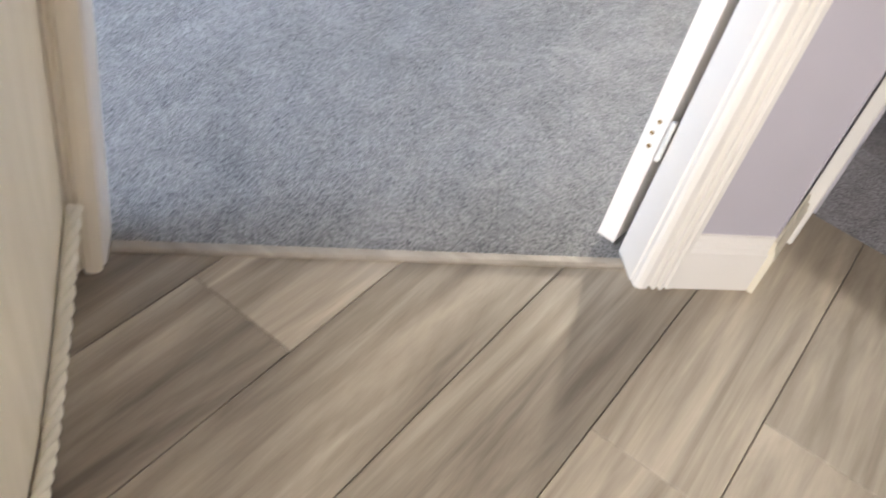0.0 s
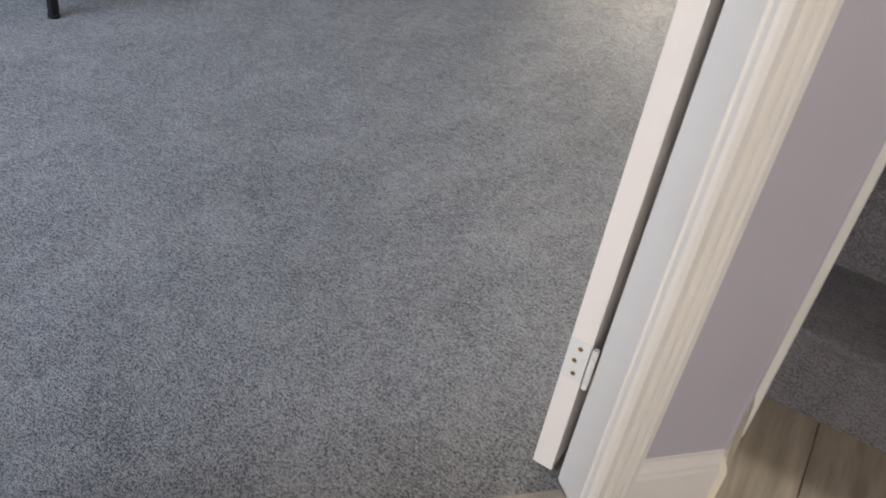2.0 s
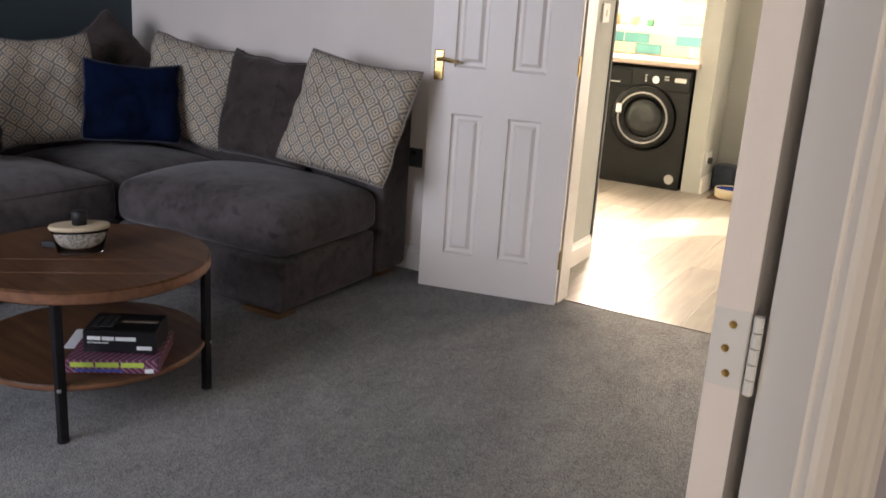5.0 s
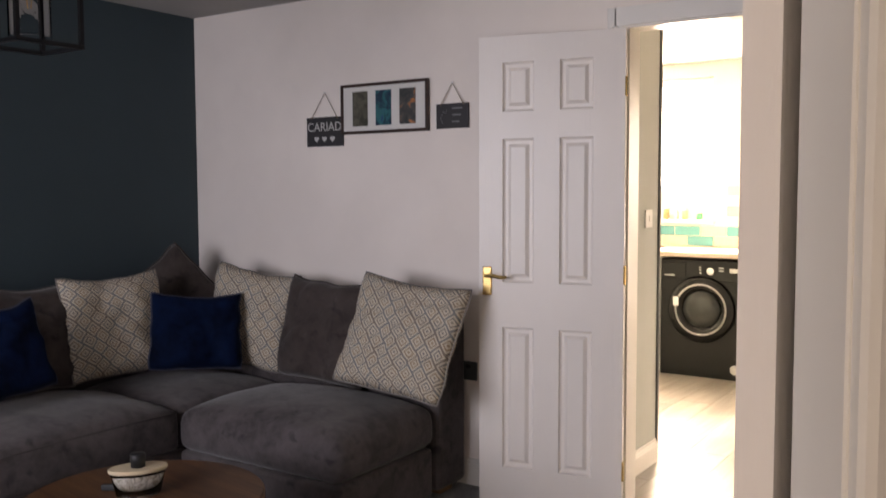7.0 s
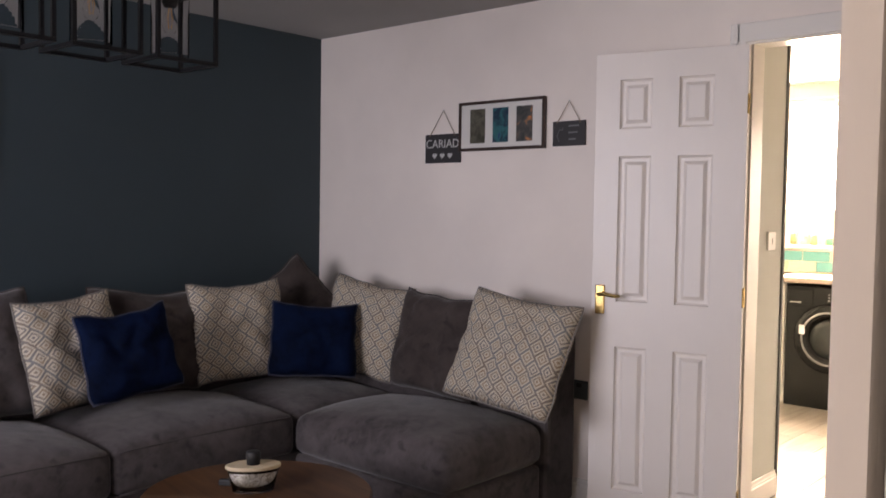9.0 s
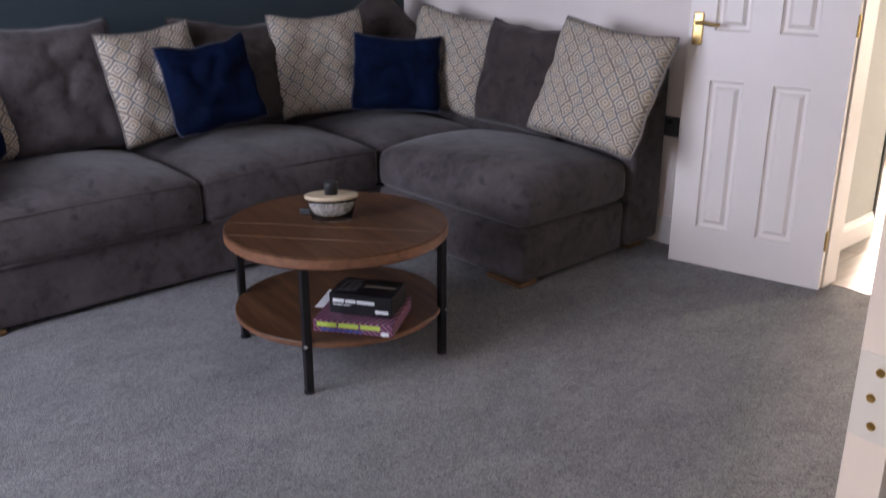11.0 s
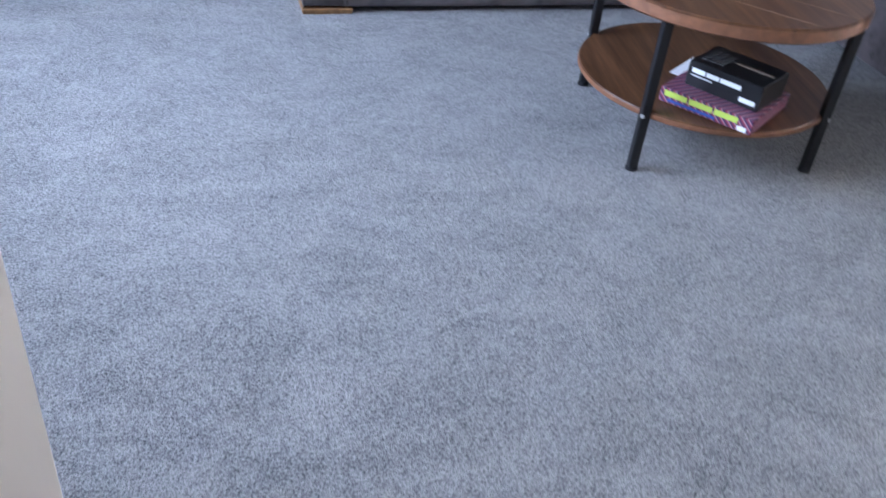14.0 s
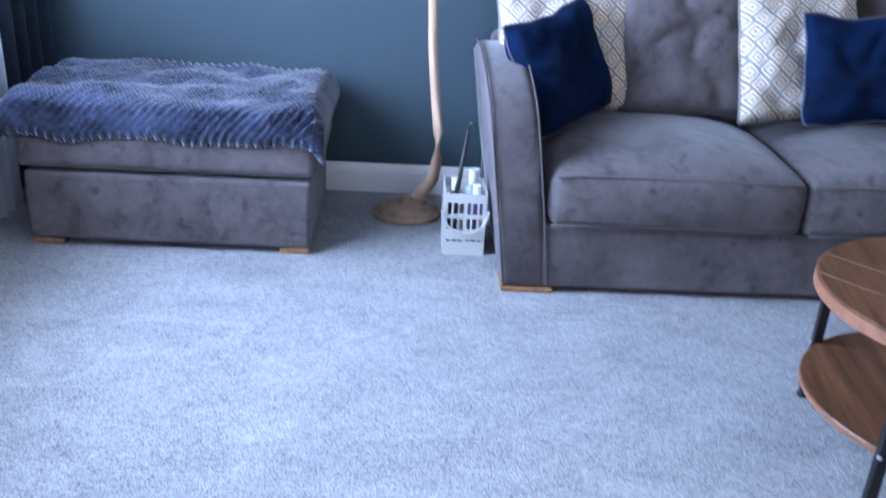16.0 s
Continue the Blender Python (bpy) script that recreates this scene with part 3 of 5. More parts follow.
def window_unit(name, x0, x1, z0, z1, y, n, label):
    """A white casement window: frame, mullions, panes."""
    w = setting(empty(name, ((x0 + x1) / 2, y, z0)), label)
    cx = (x0 + x1) / 2
    X0, X1, H = x0 - cx, x1 - cx, z1 - z0
    f = 0.055
    bm = bmesh.new()
    add_box(bm, (X0, -0.03, 0), (X0 + f, 0.03, H), 0.003, 1)
    add_box(bm, (X1 - f, -0.03, 0), (X1, 0.03, H), 0.003, 1)
    add_box(bm, (X0 + f, -0.03, 0), (X1 - f, 0.03, f), 0.003, 1)
    add_box(bm, (X0 + f, -0.03, H - f), (X1 - f, 0.03, H), 0.003, 1)
    part("window_frame", bm, M_PLASTIC, w)
    inner = X1 - X0 - 2 * f
    for i in range(1, n):
        c = X0 + f + inner * i / n
        part("mullion", box((c - 0.025, -0.028, f), (c + 0.025, 0.028, H - f), 0.003, 1), M_PLASTIC, w)
    for i in range(n):
        a, b = X0 + f + inner * i / n, X0 + f + inner * (i + 1) / n
        p = part("pane", box((a + 0.026 * (i > 0), -0.004, f), (b - 0.026 * (i < n - 1), 0.004, H - f)), M_GLASS, w)
        p.visible_shadow = False
    return w


window_unit("window_1", WX0, WX1, WZ0, WZ1, YS - 0.14, 3, "white framed three light lounge window")
window_unit("window_2", KW[0], KW[1], KW[2], KW[3], KY1 + 0.12, 2, "white framed kitchen window over the worktop")
setting(part("window_sill", box((WX0 - 0.03, YS - 0.11, WZ0 - 0.03), (WX1 + 0.03, YS + 0.03, WZ0), 0.006, 2), M_GLOSS), "white painted window board")
setting(part("window_sill", box((KW[0] - 0.03, KY1 - 0.06, KW[2] - 0.03), (KW[1] + 0.03, KY1 + 0.09, KW[2]), 0.006, 2), M_PLASTIC), "white window board over the splashback")
window_unit("window_3", KD[0], KD[1], 0.02, KD[3], KY1 + 0.12, 1, "narrow full height glazed door in the kitchen")
window_unit("window_4", 0.02, 0.72, 0.02, 2.05, -1.45, 1, "glazed front door panel at the end of the hall")

# unseen window, added only to go with the stair fill lamp
window_unit("added_stair_window", 0.2, 0.74, 3.0, 3.9, 4.35, 1, "small white framed window, unseen, added at the stair head for the fill light")


# ---- sofa ----
def cushion_block(lo, hi, puff=0.03, rim=0.03, mat_=None, name="seat", parent=None, cuts=12, sag=0.0, seed=0):
    """An upholstered block: rounded edges, crowned top, slight creases."""
    bm = box(lo, hi, rim, 3)
    cx, cy, cz = [(a + b) / 2 for a, b in zip(lo, hi)]
    hx, hy, hz = [(b - a) / 2 for a, b in zip(lo, hi)]
    bmesh.ops.subdivide_edges(bm, edges=[e for e in bm.edges if e.calc_length() > 0.09], cuts=cuts, use_grid_fill=True)
    for v in bm.verts:
        u, w, q = (v.co.x - cx) / hx, (v.co.y - cy) / hy, (v.co.z - cz) / hz
        crown = max(0.0, 1 - u * u) * max(0.0, 1 - w * w)
        n = noise.noise(Vector((v.co.x * 5 + seed, v.co.y * 5, v.co.z * 5)))
        if q > 0.3:
            v.co.z += puff * crown ** 0.6 + 0.006 * n
        side = max(0.0, 1 - q * q)
        v.co.x += math.copysign(puff * 0.3 * side * max(0, 1 - w * w) + 0.002 * n, u) * (abs(u) > 0.9)
        v.co.y += math.copysign(puff * 0.3 * side * max(0, 1 - u * u) + 0.002 * n, w) * (abs(w) > 0.9)
    return part(name, bm, mat_ or M_SOFA, parent, "", True)


def piping(parent, pts, r=0.004):
    return part("piping", tube(pts, r, 6), M_SOFACORD, parent, "", True)


def foot(parent, x, y, dx=0.17, dy=0.10, h=0.03):
    bm = box((x - dx / 2, y - dy / 2, 0), (x + dx / 2, y + dy / 2, h), 0.004, 2)
    for v in bm.verts:
        if v.co.z < h / 2:
            v.co.x = x + (v.co.x - x) * 0.97
            v.co.y = y + (v.co.y - y) * 0.97
    return part("foot", bm, M_FOOT, parent, "oak block foot")


sofa = tagged(empty("corner_sofa", (0, 0, 0.004)), label="mottled grey velvet corner sofa standing against slate blue wall", category="sofa")
SX = -3.115
part("base", box((-3.93, 1.19, 0.019), (SX + 0.014, 3.70, 0.235), 0.012, 2), M_SOFA, sofa)
part("base", box((SX + 0.015, 2.865, 0.022), (-2.20, 3.49, 0.235), 0.02, 3), M_SOFA, sofa)
# outer arm, high at the back and falling away in a curve at the front
def sofa_arm():
    prof = [(-3.93, 0.019), (-3.12, 0.019), (-3.096, 0.03), (-3.102, 0.30), (-3.12, 0.46), (-3.14, 0.56), (-3.175, 0.605), (-3.24, 0.645), (-3.36, 0.685), (-3.52, 0.705), (-3.75, 0.685), (-3.93, 0.64)]
    bm = bmesh.new()
    rings = []
    for y, e in ((1.045, 0.022), (1.052, 0.008), (1.075, 0.0), (1.165, 0.0), (1.185, 0.008), (1.192, 0.022)):
        rings.append([bm.verts.new((min(x, -3.096 - e) if x > -3.9 else x, y + 0.035 - 0.085 * z / 0.6, max(0.019, z - (e if z > 0.3 else 0)))) for x, z in prof])
    n = len(prof)
    for a, b in zip(rings, rings[1:]):
        for i in range(n):
            bm.faces.new((a[i], a[(i + 1) % n], b[(i + 1) % n], b[i]))
    bm.faces.new(rings[0][::-1])
    bm.faces.new(rings[-1])
    bmesh.ops.recalc_face_normals(bm, faces=bm.faces)
    arm = part("arm", bm, M_SOFA, sofa, "", True)
    part("piping", tube([(x + 0.004, 1.226 - 0.085 * z / 0.6, z + 0.001) for x, z in prof[1:]], 0.0038, 6), M_SOFACORD, arm, "", True)
    part("piping", tube([(x + 0.004, 1.082 - 0.085 * z / 0.6, z + 0.001) for x, z in prof[1:]], 0.0038, 6), M_SOFACORD, arm, "", True)


sofa_arm()
part("back_frame", box((-3.95, 1.05, 0.03), (-3.80, 3.70, 0.70), 0.03, 3), M_SOFA, sofa)
part("back_frame", box((-3.80, 3.505, 0.03), (-2.185, 3.735, 0.80), 0.03, 3), M_SOFA, sofa)
cushion_block((-3.82, 1.205, 0.236), (-3.085, 2.005, 0.41), 0.085, 0.03, name="seat", parent=sofa, seed=1)
cushion_block((-3.82, 2.012, 0.236), (-3.085, 2.862, 0.41), 0.080, 0.03, name="seat", parent=sofa, seed=2)
cushion_block((-3.82, 2.870, 0.236), (-3.105, 3.50, 0.41), 0.06, 0.03, name="seat", parent=sofa, seed=3)
cushion_block((-3.095, 2.845, 0.236), (-2.19, 3.50, 0.41), 0.078, 0.055, name="seat", parent=sofa, seed=4)
for y0, y1 in ((1.21, 1.99), (2.03, 2.85)):
    piping(sofa, [(-3.085, y0 + (y1 - y0) * k / 8, 0.404 + 0.004 * math.sin(math.pi * k / 8)) for k in range(9)])
    piping(sofa, [(-3.084, y0 + (y1 - y0) * k / 8, 0.242) for k in range(9)])
foot(sofa, -3.153, 1.155, 0.12, 0.17, 0.018)
foot(sofa, -2.30, 2.908, 0.19, 0.10, 0.021)
foot(sofa, -2.27, 3.62, 0.10, 0.10, 0.029)
foot(sofa, -3.88, 1.155, 0.10, 0.14, 0.018)


# ---- scatter cushions ----
def pillow_edge(u, v, w, h, seed, corner):
    """Where a point of the square pattern lies in the cushion's plane: drawn-out corners, uneven sides."""
    x = u * w / 2 * (1 - corner * (1 - v * v) * abs(u) ** 3)
    y = v * h / 2 * (1 - corner * (1 - u * u) * abs(v) ** 3)
    x, y = x * (1 - 0.05 * (u * v) ** 4), y * (1 - 0.05 * (u * v) ** 4)
    x += 0.011 * noise.noise(Vector((v * 2.3, seed * 1.7, u)))
    y += 0.011 * noise.noise(Vector((u * 2.3, seed * 2.9 + 5, v)))
    y -= 0.02 * (1 - u * u) * max(0.0, v) ** 2
    return x, y, 0.016 * noise.noise(Vector((u * 1.4 + seed, v * 1.4, 9))) + 0.004 * (u * u + v * v)


def pillow_mesh(w, h, t, seed=0, corner=0.07):
    """A filled square cushion: thin at the seams, drawn-out corners, dimples and slack folds."""
    n = 26
    bm = bmesh.new()
    uvl = bm.loops.layers.uv.new("UVMap")
    grid = {}
    for side in (1, -1):
        for i in range(n + 1):
            for j in range(n + 1):
                u, v = 2 * i / n - 1, 2 * j / n - 1
                edge = i in (0, n) or j in (0, n)
                if edge and side == -1:
                    grid[(side, i, j)] = grid[(1, i, j)]
                    continue
                x, y, z0 = pillow_edge(u, v, w, h, seed, corner)
                f = max(0.0, (1 - u ** 4) * (1 - v ** 4)) ** 0.5
                k = noise.noise(Vector((u * 1.7 + seed * 3.1, v * 1.7, side))) * 0.18 + noise.noise(Vector((u * 3.6 + seed, v * 3.6, side * 2))) * 0.07
                fold = abs(noise.noise(Vector((u * 1.6 + v * 0.7 + seed * 1.3, v * 2.2 - u * 0.5, side * 3))))
                sag = 0.12 * (1 - v) * 0.5
                z = z0 + side * (t / 2) * f * (0.96 + k + sag - 0.22 * max(0.0, 0.22 - fold) / 0.22)
                grid[(side, i, j)] = bm.verts.new((x, y, z))
    for side in (1, -1):
        for i in range(n):
            for j in range(n):
                q = [(i, j), (i + 1, j), (i + 1, j + 1), (i, j + 1)]
                if side == -1:
                    q = q[::-1]
                f = bm.faces.new([grid[(side, *a)] for a in q])
                for lp, a in zip(f.loops, q):
                    lp[uvl].uv = (a[0] / n * w / 0.5, a[1] / n * h / 0.5)
    return bm


def scatter_cushion(x, y, z, w, h, t, yaw, lean, roll, material, label, group, seed, name="cushion"):
    """Centre of the cushion; yaw turns its face (0 faces -y), lean tips it back, roll turns it in its plane."""
    m = Matrix.Translation((x, y, z)) @ pose(0, 0, 0, 0, 0, yaw) @ pose(0, 0, 0, 90 - lean, 0, 0) @ pose(0, 0, 0, 0, 0, roll)
    root = empty(name, (0, 0, 0))
    root.matrix_world = m
    tagged(root, label=label, category="cushion", group=group)
    part("cover", pillow_mesh(w, h, t, seed), material, root, "", True)
    pts = []
    for k in range(65):
        a = k / 64 * 4
        s = min(int(a), 3)
        f = a - s
        u, v = [(-1 + 2 * f, -1), (1, -1 + 2 * f), (1 - 2 * f, 1), (-1, 1 - 2 * f)][s]
        pts.append(pillow_edge(u, v, w, h, seed, 0.07))
    part("piping", tube(pts, 0.0045, 6), M_NAVYCORD if material is M_NAVY else material, root, "", True)
    return root


G_P, G_N, G_G = "patterned cushions on the corner sofa", "navy cushions on the corner sofa", "grey back cushions on the corner sofa"
L_P, L_N, L_G = "cream lozenge print cushion", "navy blue velvet cushion", "grey-brown velvet back cushion"
CUSH = [
    (-3.66, 1.29, 0.71, 0.50, 0.50, 0.15, 92, 16, 4, M_PATTERN, L_P + ", by the arm", G_P, 1),
    (-3.47, 1.25, 0.665, 0.40, 0.40, 0.13, 128, 22, 12, M_NAVY, L_N + " leaning on the arm", G_N, 2),
    (-3.67, 1.72, 0.73, 0.52, 0.54, 0.19, 90, 13, 2, M_SOFA, L_G + " over the first seat", G_G, 3),
    (-3.56, 2.075, 0.735, 0.44, 0.48, 0.14, 96, 15, 4, M_PATTERN, L_P + ", mid sofa", G_P, 4),
    (-3.40, 2.24, 0.725, 0.42, 0.38, 0.13, 88, 16, 6, M_NAVY, L_N + " on the middle seat", G_N, 5),
    (-3.68, 2.48, 0.72, 0.56, 0.50, 0.20, 90, 14, -4, M_SCATTER, L_G + " over the middle seat", G_G, 6),
    (-3.58, 2.91, 0.74, 0.50, 0.49, 0.14, 80, 15, 2, M_PATTERN, L_P + ", near the corner", G_P, 7),
    (-3.76, 3.37, 0.755, 0.50, 0.50, 0.16, 52, 8, 40, M_SCATTER, L_G + " set diamond-wise", G_G, 8),
    (-3.36, 3.19, 0.69, 0.44, 0.38, 0.13, 60, 16, -4, M_NAVY, L_N + " in the corner", G_N, 9),
    (-3.29, 3.48, 0.73, 0.50, 0.50, 0.14, 14, 12, -8, M_PATTERN, L_P + ", against the white wall", G_P, 10),
    (-2.80, 3.49, 0.70, 0.52, 0.50, 0.17, 3, 13, -3, M_SCATTER, L_G + " tipped on the end seat", G_G, 11),
    (-2.285, 3.38, 0.735, 0.585, 0.52, 0.15, 2, 23, -5, M_PATTERN, L_P + ", large, at the sofa end", G_P, 12),
]
for c in CUSH:
    scatter_cushion(*c)


# ---- round table ----
def coffee_table():
    t = tagged(empty("coffee_table", (-2.268, 2.053, 0.004), -8), label="round walnut coffee table with black metal legs on grey carpet", category="table")
    R, H = 0.355, 0.435
    part("tabletop", lathe([(0, H), (R - 0.004, H), (R, H - 0.004), (R, H - 0.034), (R - 0.004, H - 0.038), (0, H - 0.038)], 64), M_WALNUT, t)
    part("edge_band", lathe([(R + 0.0005, H - 0.006), (R + 0.002, H - 0.007), (R + 0.002, H - 0.033), (R + 0.0005, H - 0.034), (R + 0.0005, H - 0.006)], 64), M_EDGE, t, "reddish walnut edge band")
    for d_, l_ in ((-0.187, 0.298), (-0.061, 0.346)):
        part("inlay", box((-l_, d_ - 0.0009, H + 0.0001), (l_, d_ + 0.0009, H + 0.0007), 0, 1, pose(0, 0, 0, 0, 0, 48)), M_INLAY, t, "thin pale inlaid line")
    part("shelf_edge", lathe([(0.3385, 0.162), (0.3395, 0.161), (0.3395, 0.151), (0.3385, 0.150), (0.3385, 0.162)], 64), M_EDGE, t, "reddish walnut edge band")
    part("shelf", lathe([(0, 0.165), (0.336, 0.165), (0.338, 0.162), (0.338, 0.150), (0.336, 0.147), (0, 0.147)], 64), M_WALNUT, t)
    for k in range(4):
        a = radians(-90 + 45 + 90 * k + 1)
        x, y = 0.342 * math.cos(a), 0.342 * math.sin(a)
        g = part("leg", box((x - 0.012, y - 0.012, 0.0), (x + 0.012, y + 0.012, H - 0.038), 0.003, 2), M_BLACKMETAL, t)
        part("levelling_foot", lathe([(0, 0.0), (0.017, 0.0), (0.017, 0.006), (0.013, 0.010), (0, 0.010)], 16, pose(x, y, 0)), M_BLACKMETAL, g)
        part("bolt", lathe([(0, 0), (0.006, 0), (0.006, 0.003), (0, 0.005)], 10, pose(x + 0.012 * math.cos(a), y + 0.012 * math.sin(a), 0.156, 0, 90, math.degrees(a))), M_STEEL, g)
    return t


coffee_table()


# ---- ottoman ----
ott = tagged(empty("storage_ottoman", (0, 0, 0.004)), label="grey velvet storage footstool on oak feet by slate blue wall", category="footstool")
part("base", box((-3.90, -0.50, 0.022), (-3.318, 0.435, 0.258), 0.012, 2), M_SOFA, ott)
cushion_block((-3.91, -0.52, 0.27), (-3.315, 0.455, 0.44), 0.035, 0.03, name="lid", parent=ott, seed=9)
for fx, fy in ((-3.37, 0.38), (-3.37, -0.44), (-3.86, 0.38), (-3.86, -0.44)):
    foot(ott, fx, fy, 0.10, 0.10, 0.0215)


def throw():
    """A folded ribbed throw: thick over the lid, its front and ends rolling over the edge."""
    bm = bmesh.new()
    nx, ny = 60, 210
    grid_ = []
    for i in range(nx + 1):
        row = []
        for j in range(ny + 1):
            u, v = i / nx, j / ny
            y = -0.585 + v * 1.078
            s = u * 0.715
            wav = noise.noise(Vector((y * 4, 0, 0)))
            zt = 0.512 + 0.030 * noise.noise(Vector((s * 5, y * 4, 1))) * min(1.0, (0.74 - s) / 0.25)
            if s < 0.535:
                x, z = -3.93 + s, zt
            else:
                a = min(1.0, (s - 0.535) / 0.15)
                x, z = -3.395 + 0.11 * math.sin(a * math.pi / 2), zt - 0.075 * (1 - math.cos(a * math.pi / 2)) - max(0.0, s - 0.685) * (0.7 + 0.5 * wav)
            e = min(v, 1 - v)
            z -= 0.060 * max(0.0, 1 - e / 0.075) ** 2.2
            y += (0.5 - v) * 0.02 * max(0.0, 1 - e / 0.06)
            rib = (0.0062 + 0.003 * noise.noise(Vector((x * 6, y * 6, 7)))) * math.sin((y * 0.9 + (x if s < 0.62 else s - 3.93) * 0.6) * 2 * math.pi / 0.026)
            z += rib + 0.014 * noise.noise(Vector((x * 9, y * 9, 2))) + 0.005 * noise.noise(Vector((x * 45, y * 45, 4)))
            row.append(bm.verts.new((x + (rib if s > 0.6 else 0), y, z)))
        grid_.append(row)
    for a, b in zip(grid_, grid_[1:]):
        for k in range(ny):
            bm.faces.new((a[k], b[k], b[k + 1], a[k + 1]))
    r = bmesh.ops.extrude_face_region(bm, geom=list(bm.faces))
    for v in [g for g in r["geom"] if isinstance(g, bmesh.types.BMVert)]:
        v.co.z -= 0.03
        v.co.x -= 0.012
    bmesh.ops.recalc_face_normals(bm, faces=bm.faces)
    return part("throw_blanket", bm, M_THROW, None, "", True)


tagged(throw(), label="folded ribbed slate blue throw lying over the grey footstool", category="blanket")


# ---- left-hand cupboard door in the hall, with a rope along its foot ----
def along_d(name, s0, s1, d0, d1, z0, z1, material, parent=None, bevel=0.003):
    return part(name, box((s0, d0, z0), (s1, d1, z1), bevel, 2, pose(0, 0, 0, 0, 0, 45)), material, parent)


cup = tagged(empty("hall_cupboard", (0, 0, 0)), label="cream wood-grained cupboard side standing by the lounge doorway", category="cupboard")
along_d("side_panel", -0.245, -0.222, 0.12, 0.912, 0.018, 1.95, M_PANEL, cup)
along_d("back_panel", -0.40, -0.247, 0.12, 0.14, 0.0, 1.95, M_PANEL, cup)
rope = bmesh.new()
for ph in (0.0, math.pi * 2 / 3, math.pi * 4 / 3):
    pts = []
    for k in range(121):
        q = k / 120
        d = 0.905 - 0.62 * q
        a = ph + q * 62
        zc = 0.020 + 0.125 * max(0.0, 1 - q / 0.5) ** 1.4
        sx = -0.2085 + 0.0052 * math.cos(a)
        x, y = sd(sx, d)
        pts.append((x, y, zc + 0.0052 * math.sin(a)))
    add_tube(rope, pts, 0.0062, 7)
bmesh.ops.recalc_face_normals(rope, faces=rope.faces)
tagged(part("rope", rope, painted("cream_cotton", (0.74, 0.70, 0.58), 0.9, 0.06, 0.4), None, "", True), label="twisted cream cotton rope lying along the cupboard foot", category="rope")


# ---- wall pieces ----
def hanging_sign(x0, x1, z0, z1, nail, label, kind_):
    cx, cz = (x0 + x1) / 2, (z0 + z1) / 2
    y = YN - 0.006
    sgn = tagged(empty("hanging_sign", (cx, y, cz)), label=label, category="sign", group="small signs hung on the white wall")
    w, h = (x1 - x0) / 2, (z1 - z0) / 2
    part("board", box((-w, -0.005, -h), (w, 0.005, h), 0.002, 1), mat("slate_board", (0.03, 0.028, 0.03), 0.6), sgn)
    part("cord", tube([(-w * 0.72, -0.006, h - 0.008), (nail[0] - cx, -0.004, nail[1] - cz), (w * 0.72, -0.006, h - 0.008)], 0.0022, 6), mat("jute_cord", (0.25, 0.18, 0.11), 0.9), sgn)
    part("nail", lathe([(0, 0), (0.004, 0), (0.004, 0.002), (0, 0.003)], 8, pose(nail[0] - cx, -0.004, nail[1] - cz, 90, 0, 0)), M_STEEL, sgn)
    chalk = mat("chalk_paint", (0.55, 0.55, 0.53), 0.8)
    if kind_ == 0:
        cu = bpy.data.curves.new("lettering", "FONT")
        cu.body, cu.size, cu.extrude, cu.align_x, cu.align_y = "CARIAD", 0.062, 0.0008, "CENTER", "CENTER"
        tmp = bpy.data.objects.new("lettering", cu)
        me = bpy.data.meshes.new_from_object(tmp)
        bpy.data.objects.remove(tmp)
        me.materials.append(chalk)
        ob = new("lettering", me)
        ob.parent = sgn
        ob.location, ob.rotation_euler = (0, -0.0062, 0.022), (radians(90), 0, 0)
        for k in (-1, 0, 1):
            bm = bmesh.new()
            vs = []
            for i in range(20):
                t = i / 20 * 2 * math.pi
                vs.append(bm.verts.new((k * 0.052 + 0.0010 * 16 * math.sin(t) ** 3, -0.0062, -0.036 + 0.0010 * (13 * math.cos(t) - 5 * math.cos(2 * t) - 2 * math.cos(3 * t) - math.cos(4 * t)))))
            f = bm.faces.new(vs)
            ex = bmesh.ops.extrude_face_region(bm, geom=[f])
            for v in [g for g in ex["geom"] if isinstance(g, bmesh.types.BMVert)]:
                v.co.y += 0.001
            part("heart", bm, chalk, sgn)
    else:
        dim = mat("faded_chalk", (0.16, 0.17, 0.17), 0.8)
        for k in range(3):
            part("writing_line", box((0.0, -0.0062, 0.030 - 0.030 * k), (0.055 - 0.008 * k, -0.0048, 0.037 - 0.030 * k)), dim, sgn)
        part("drawn_figure", tube([(-0.05, -0.0058, -0.035), (-0.062, -0.0058, -0.01), (-0.048, -0.0058, 0.02), (-0.035, -0.0058, 0.012), (-0.03, -0.0058, 0.028)], 0.0016, 5), dim, sgn)
    return sgn


hanging_sign(-3.157, -2.918, 1.572, 1.718, (-3.034, 1.838), "black sign lettered in white with three hearts, hung on cord", 0)
hanging_sign(-2.362, -2.187, 1.631, 1.743, (-2.274, 1.835), "small black chalk sign hung from a cord triangle", 1)


def art(name, base, spots, seed):
    m = mat(name, base, 0.35)
    v = coords(m)
    a = noise_of(m, v, 14 + seed, 4, 0.6, 1.0)
    ln(m, ramp(m, a, [(0.40, base)] + spots), bsdf(m).inputs["Base Color"])
    return m


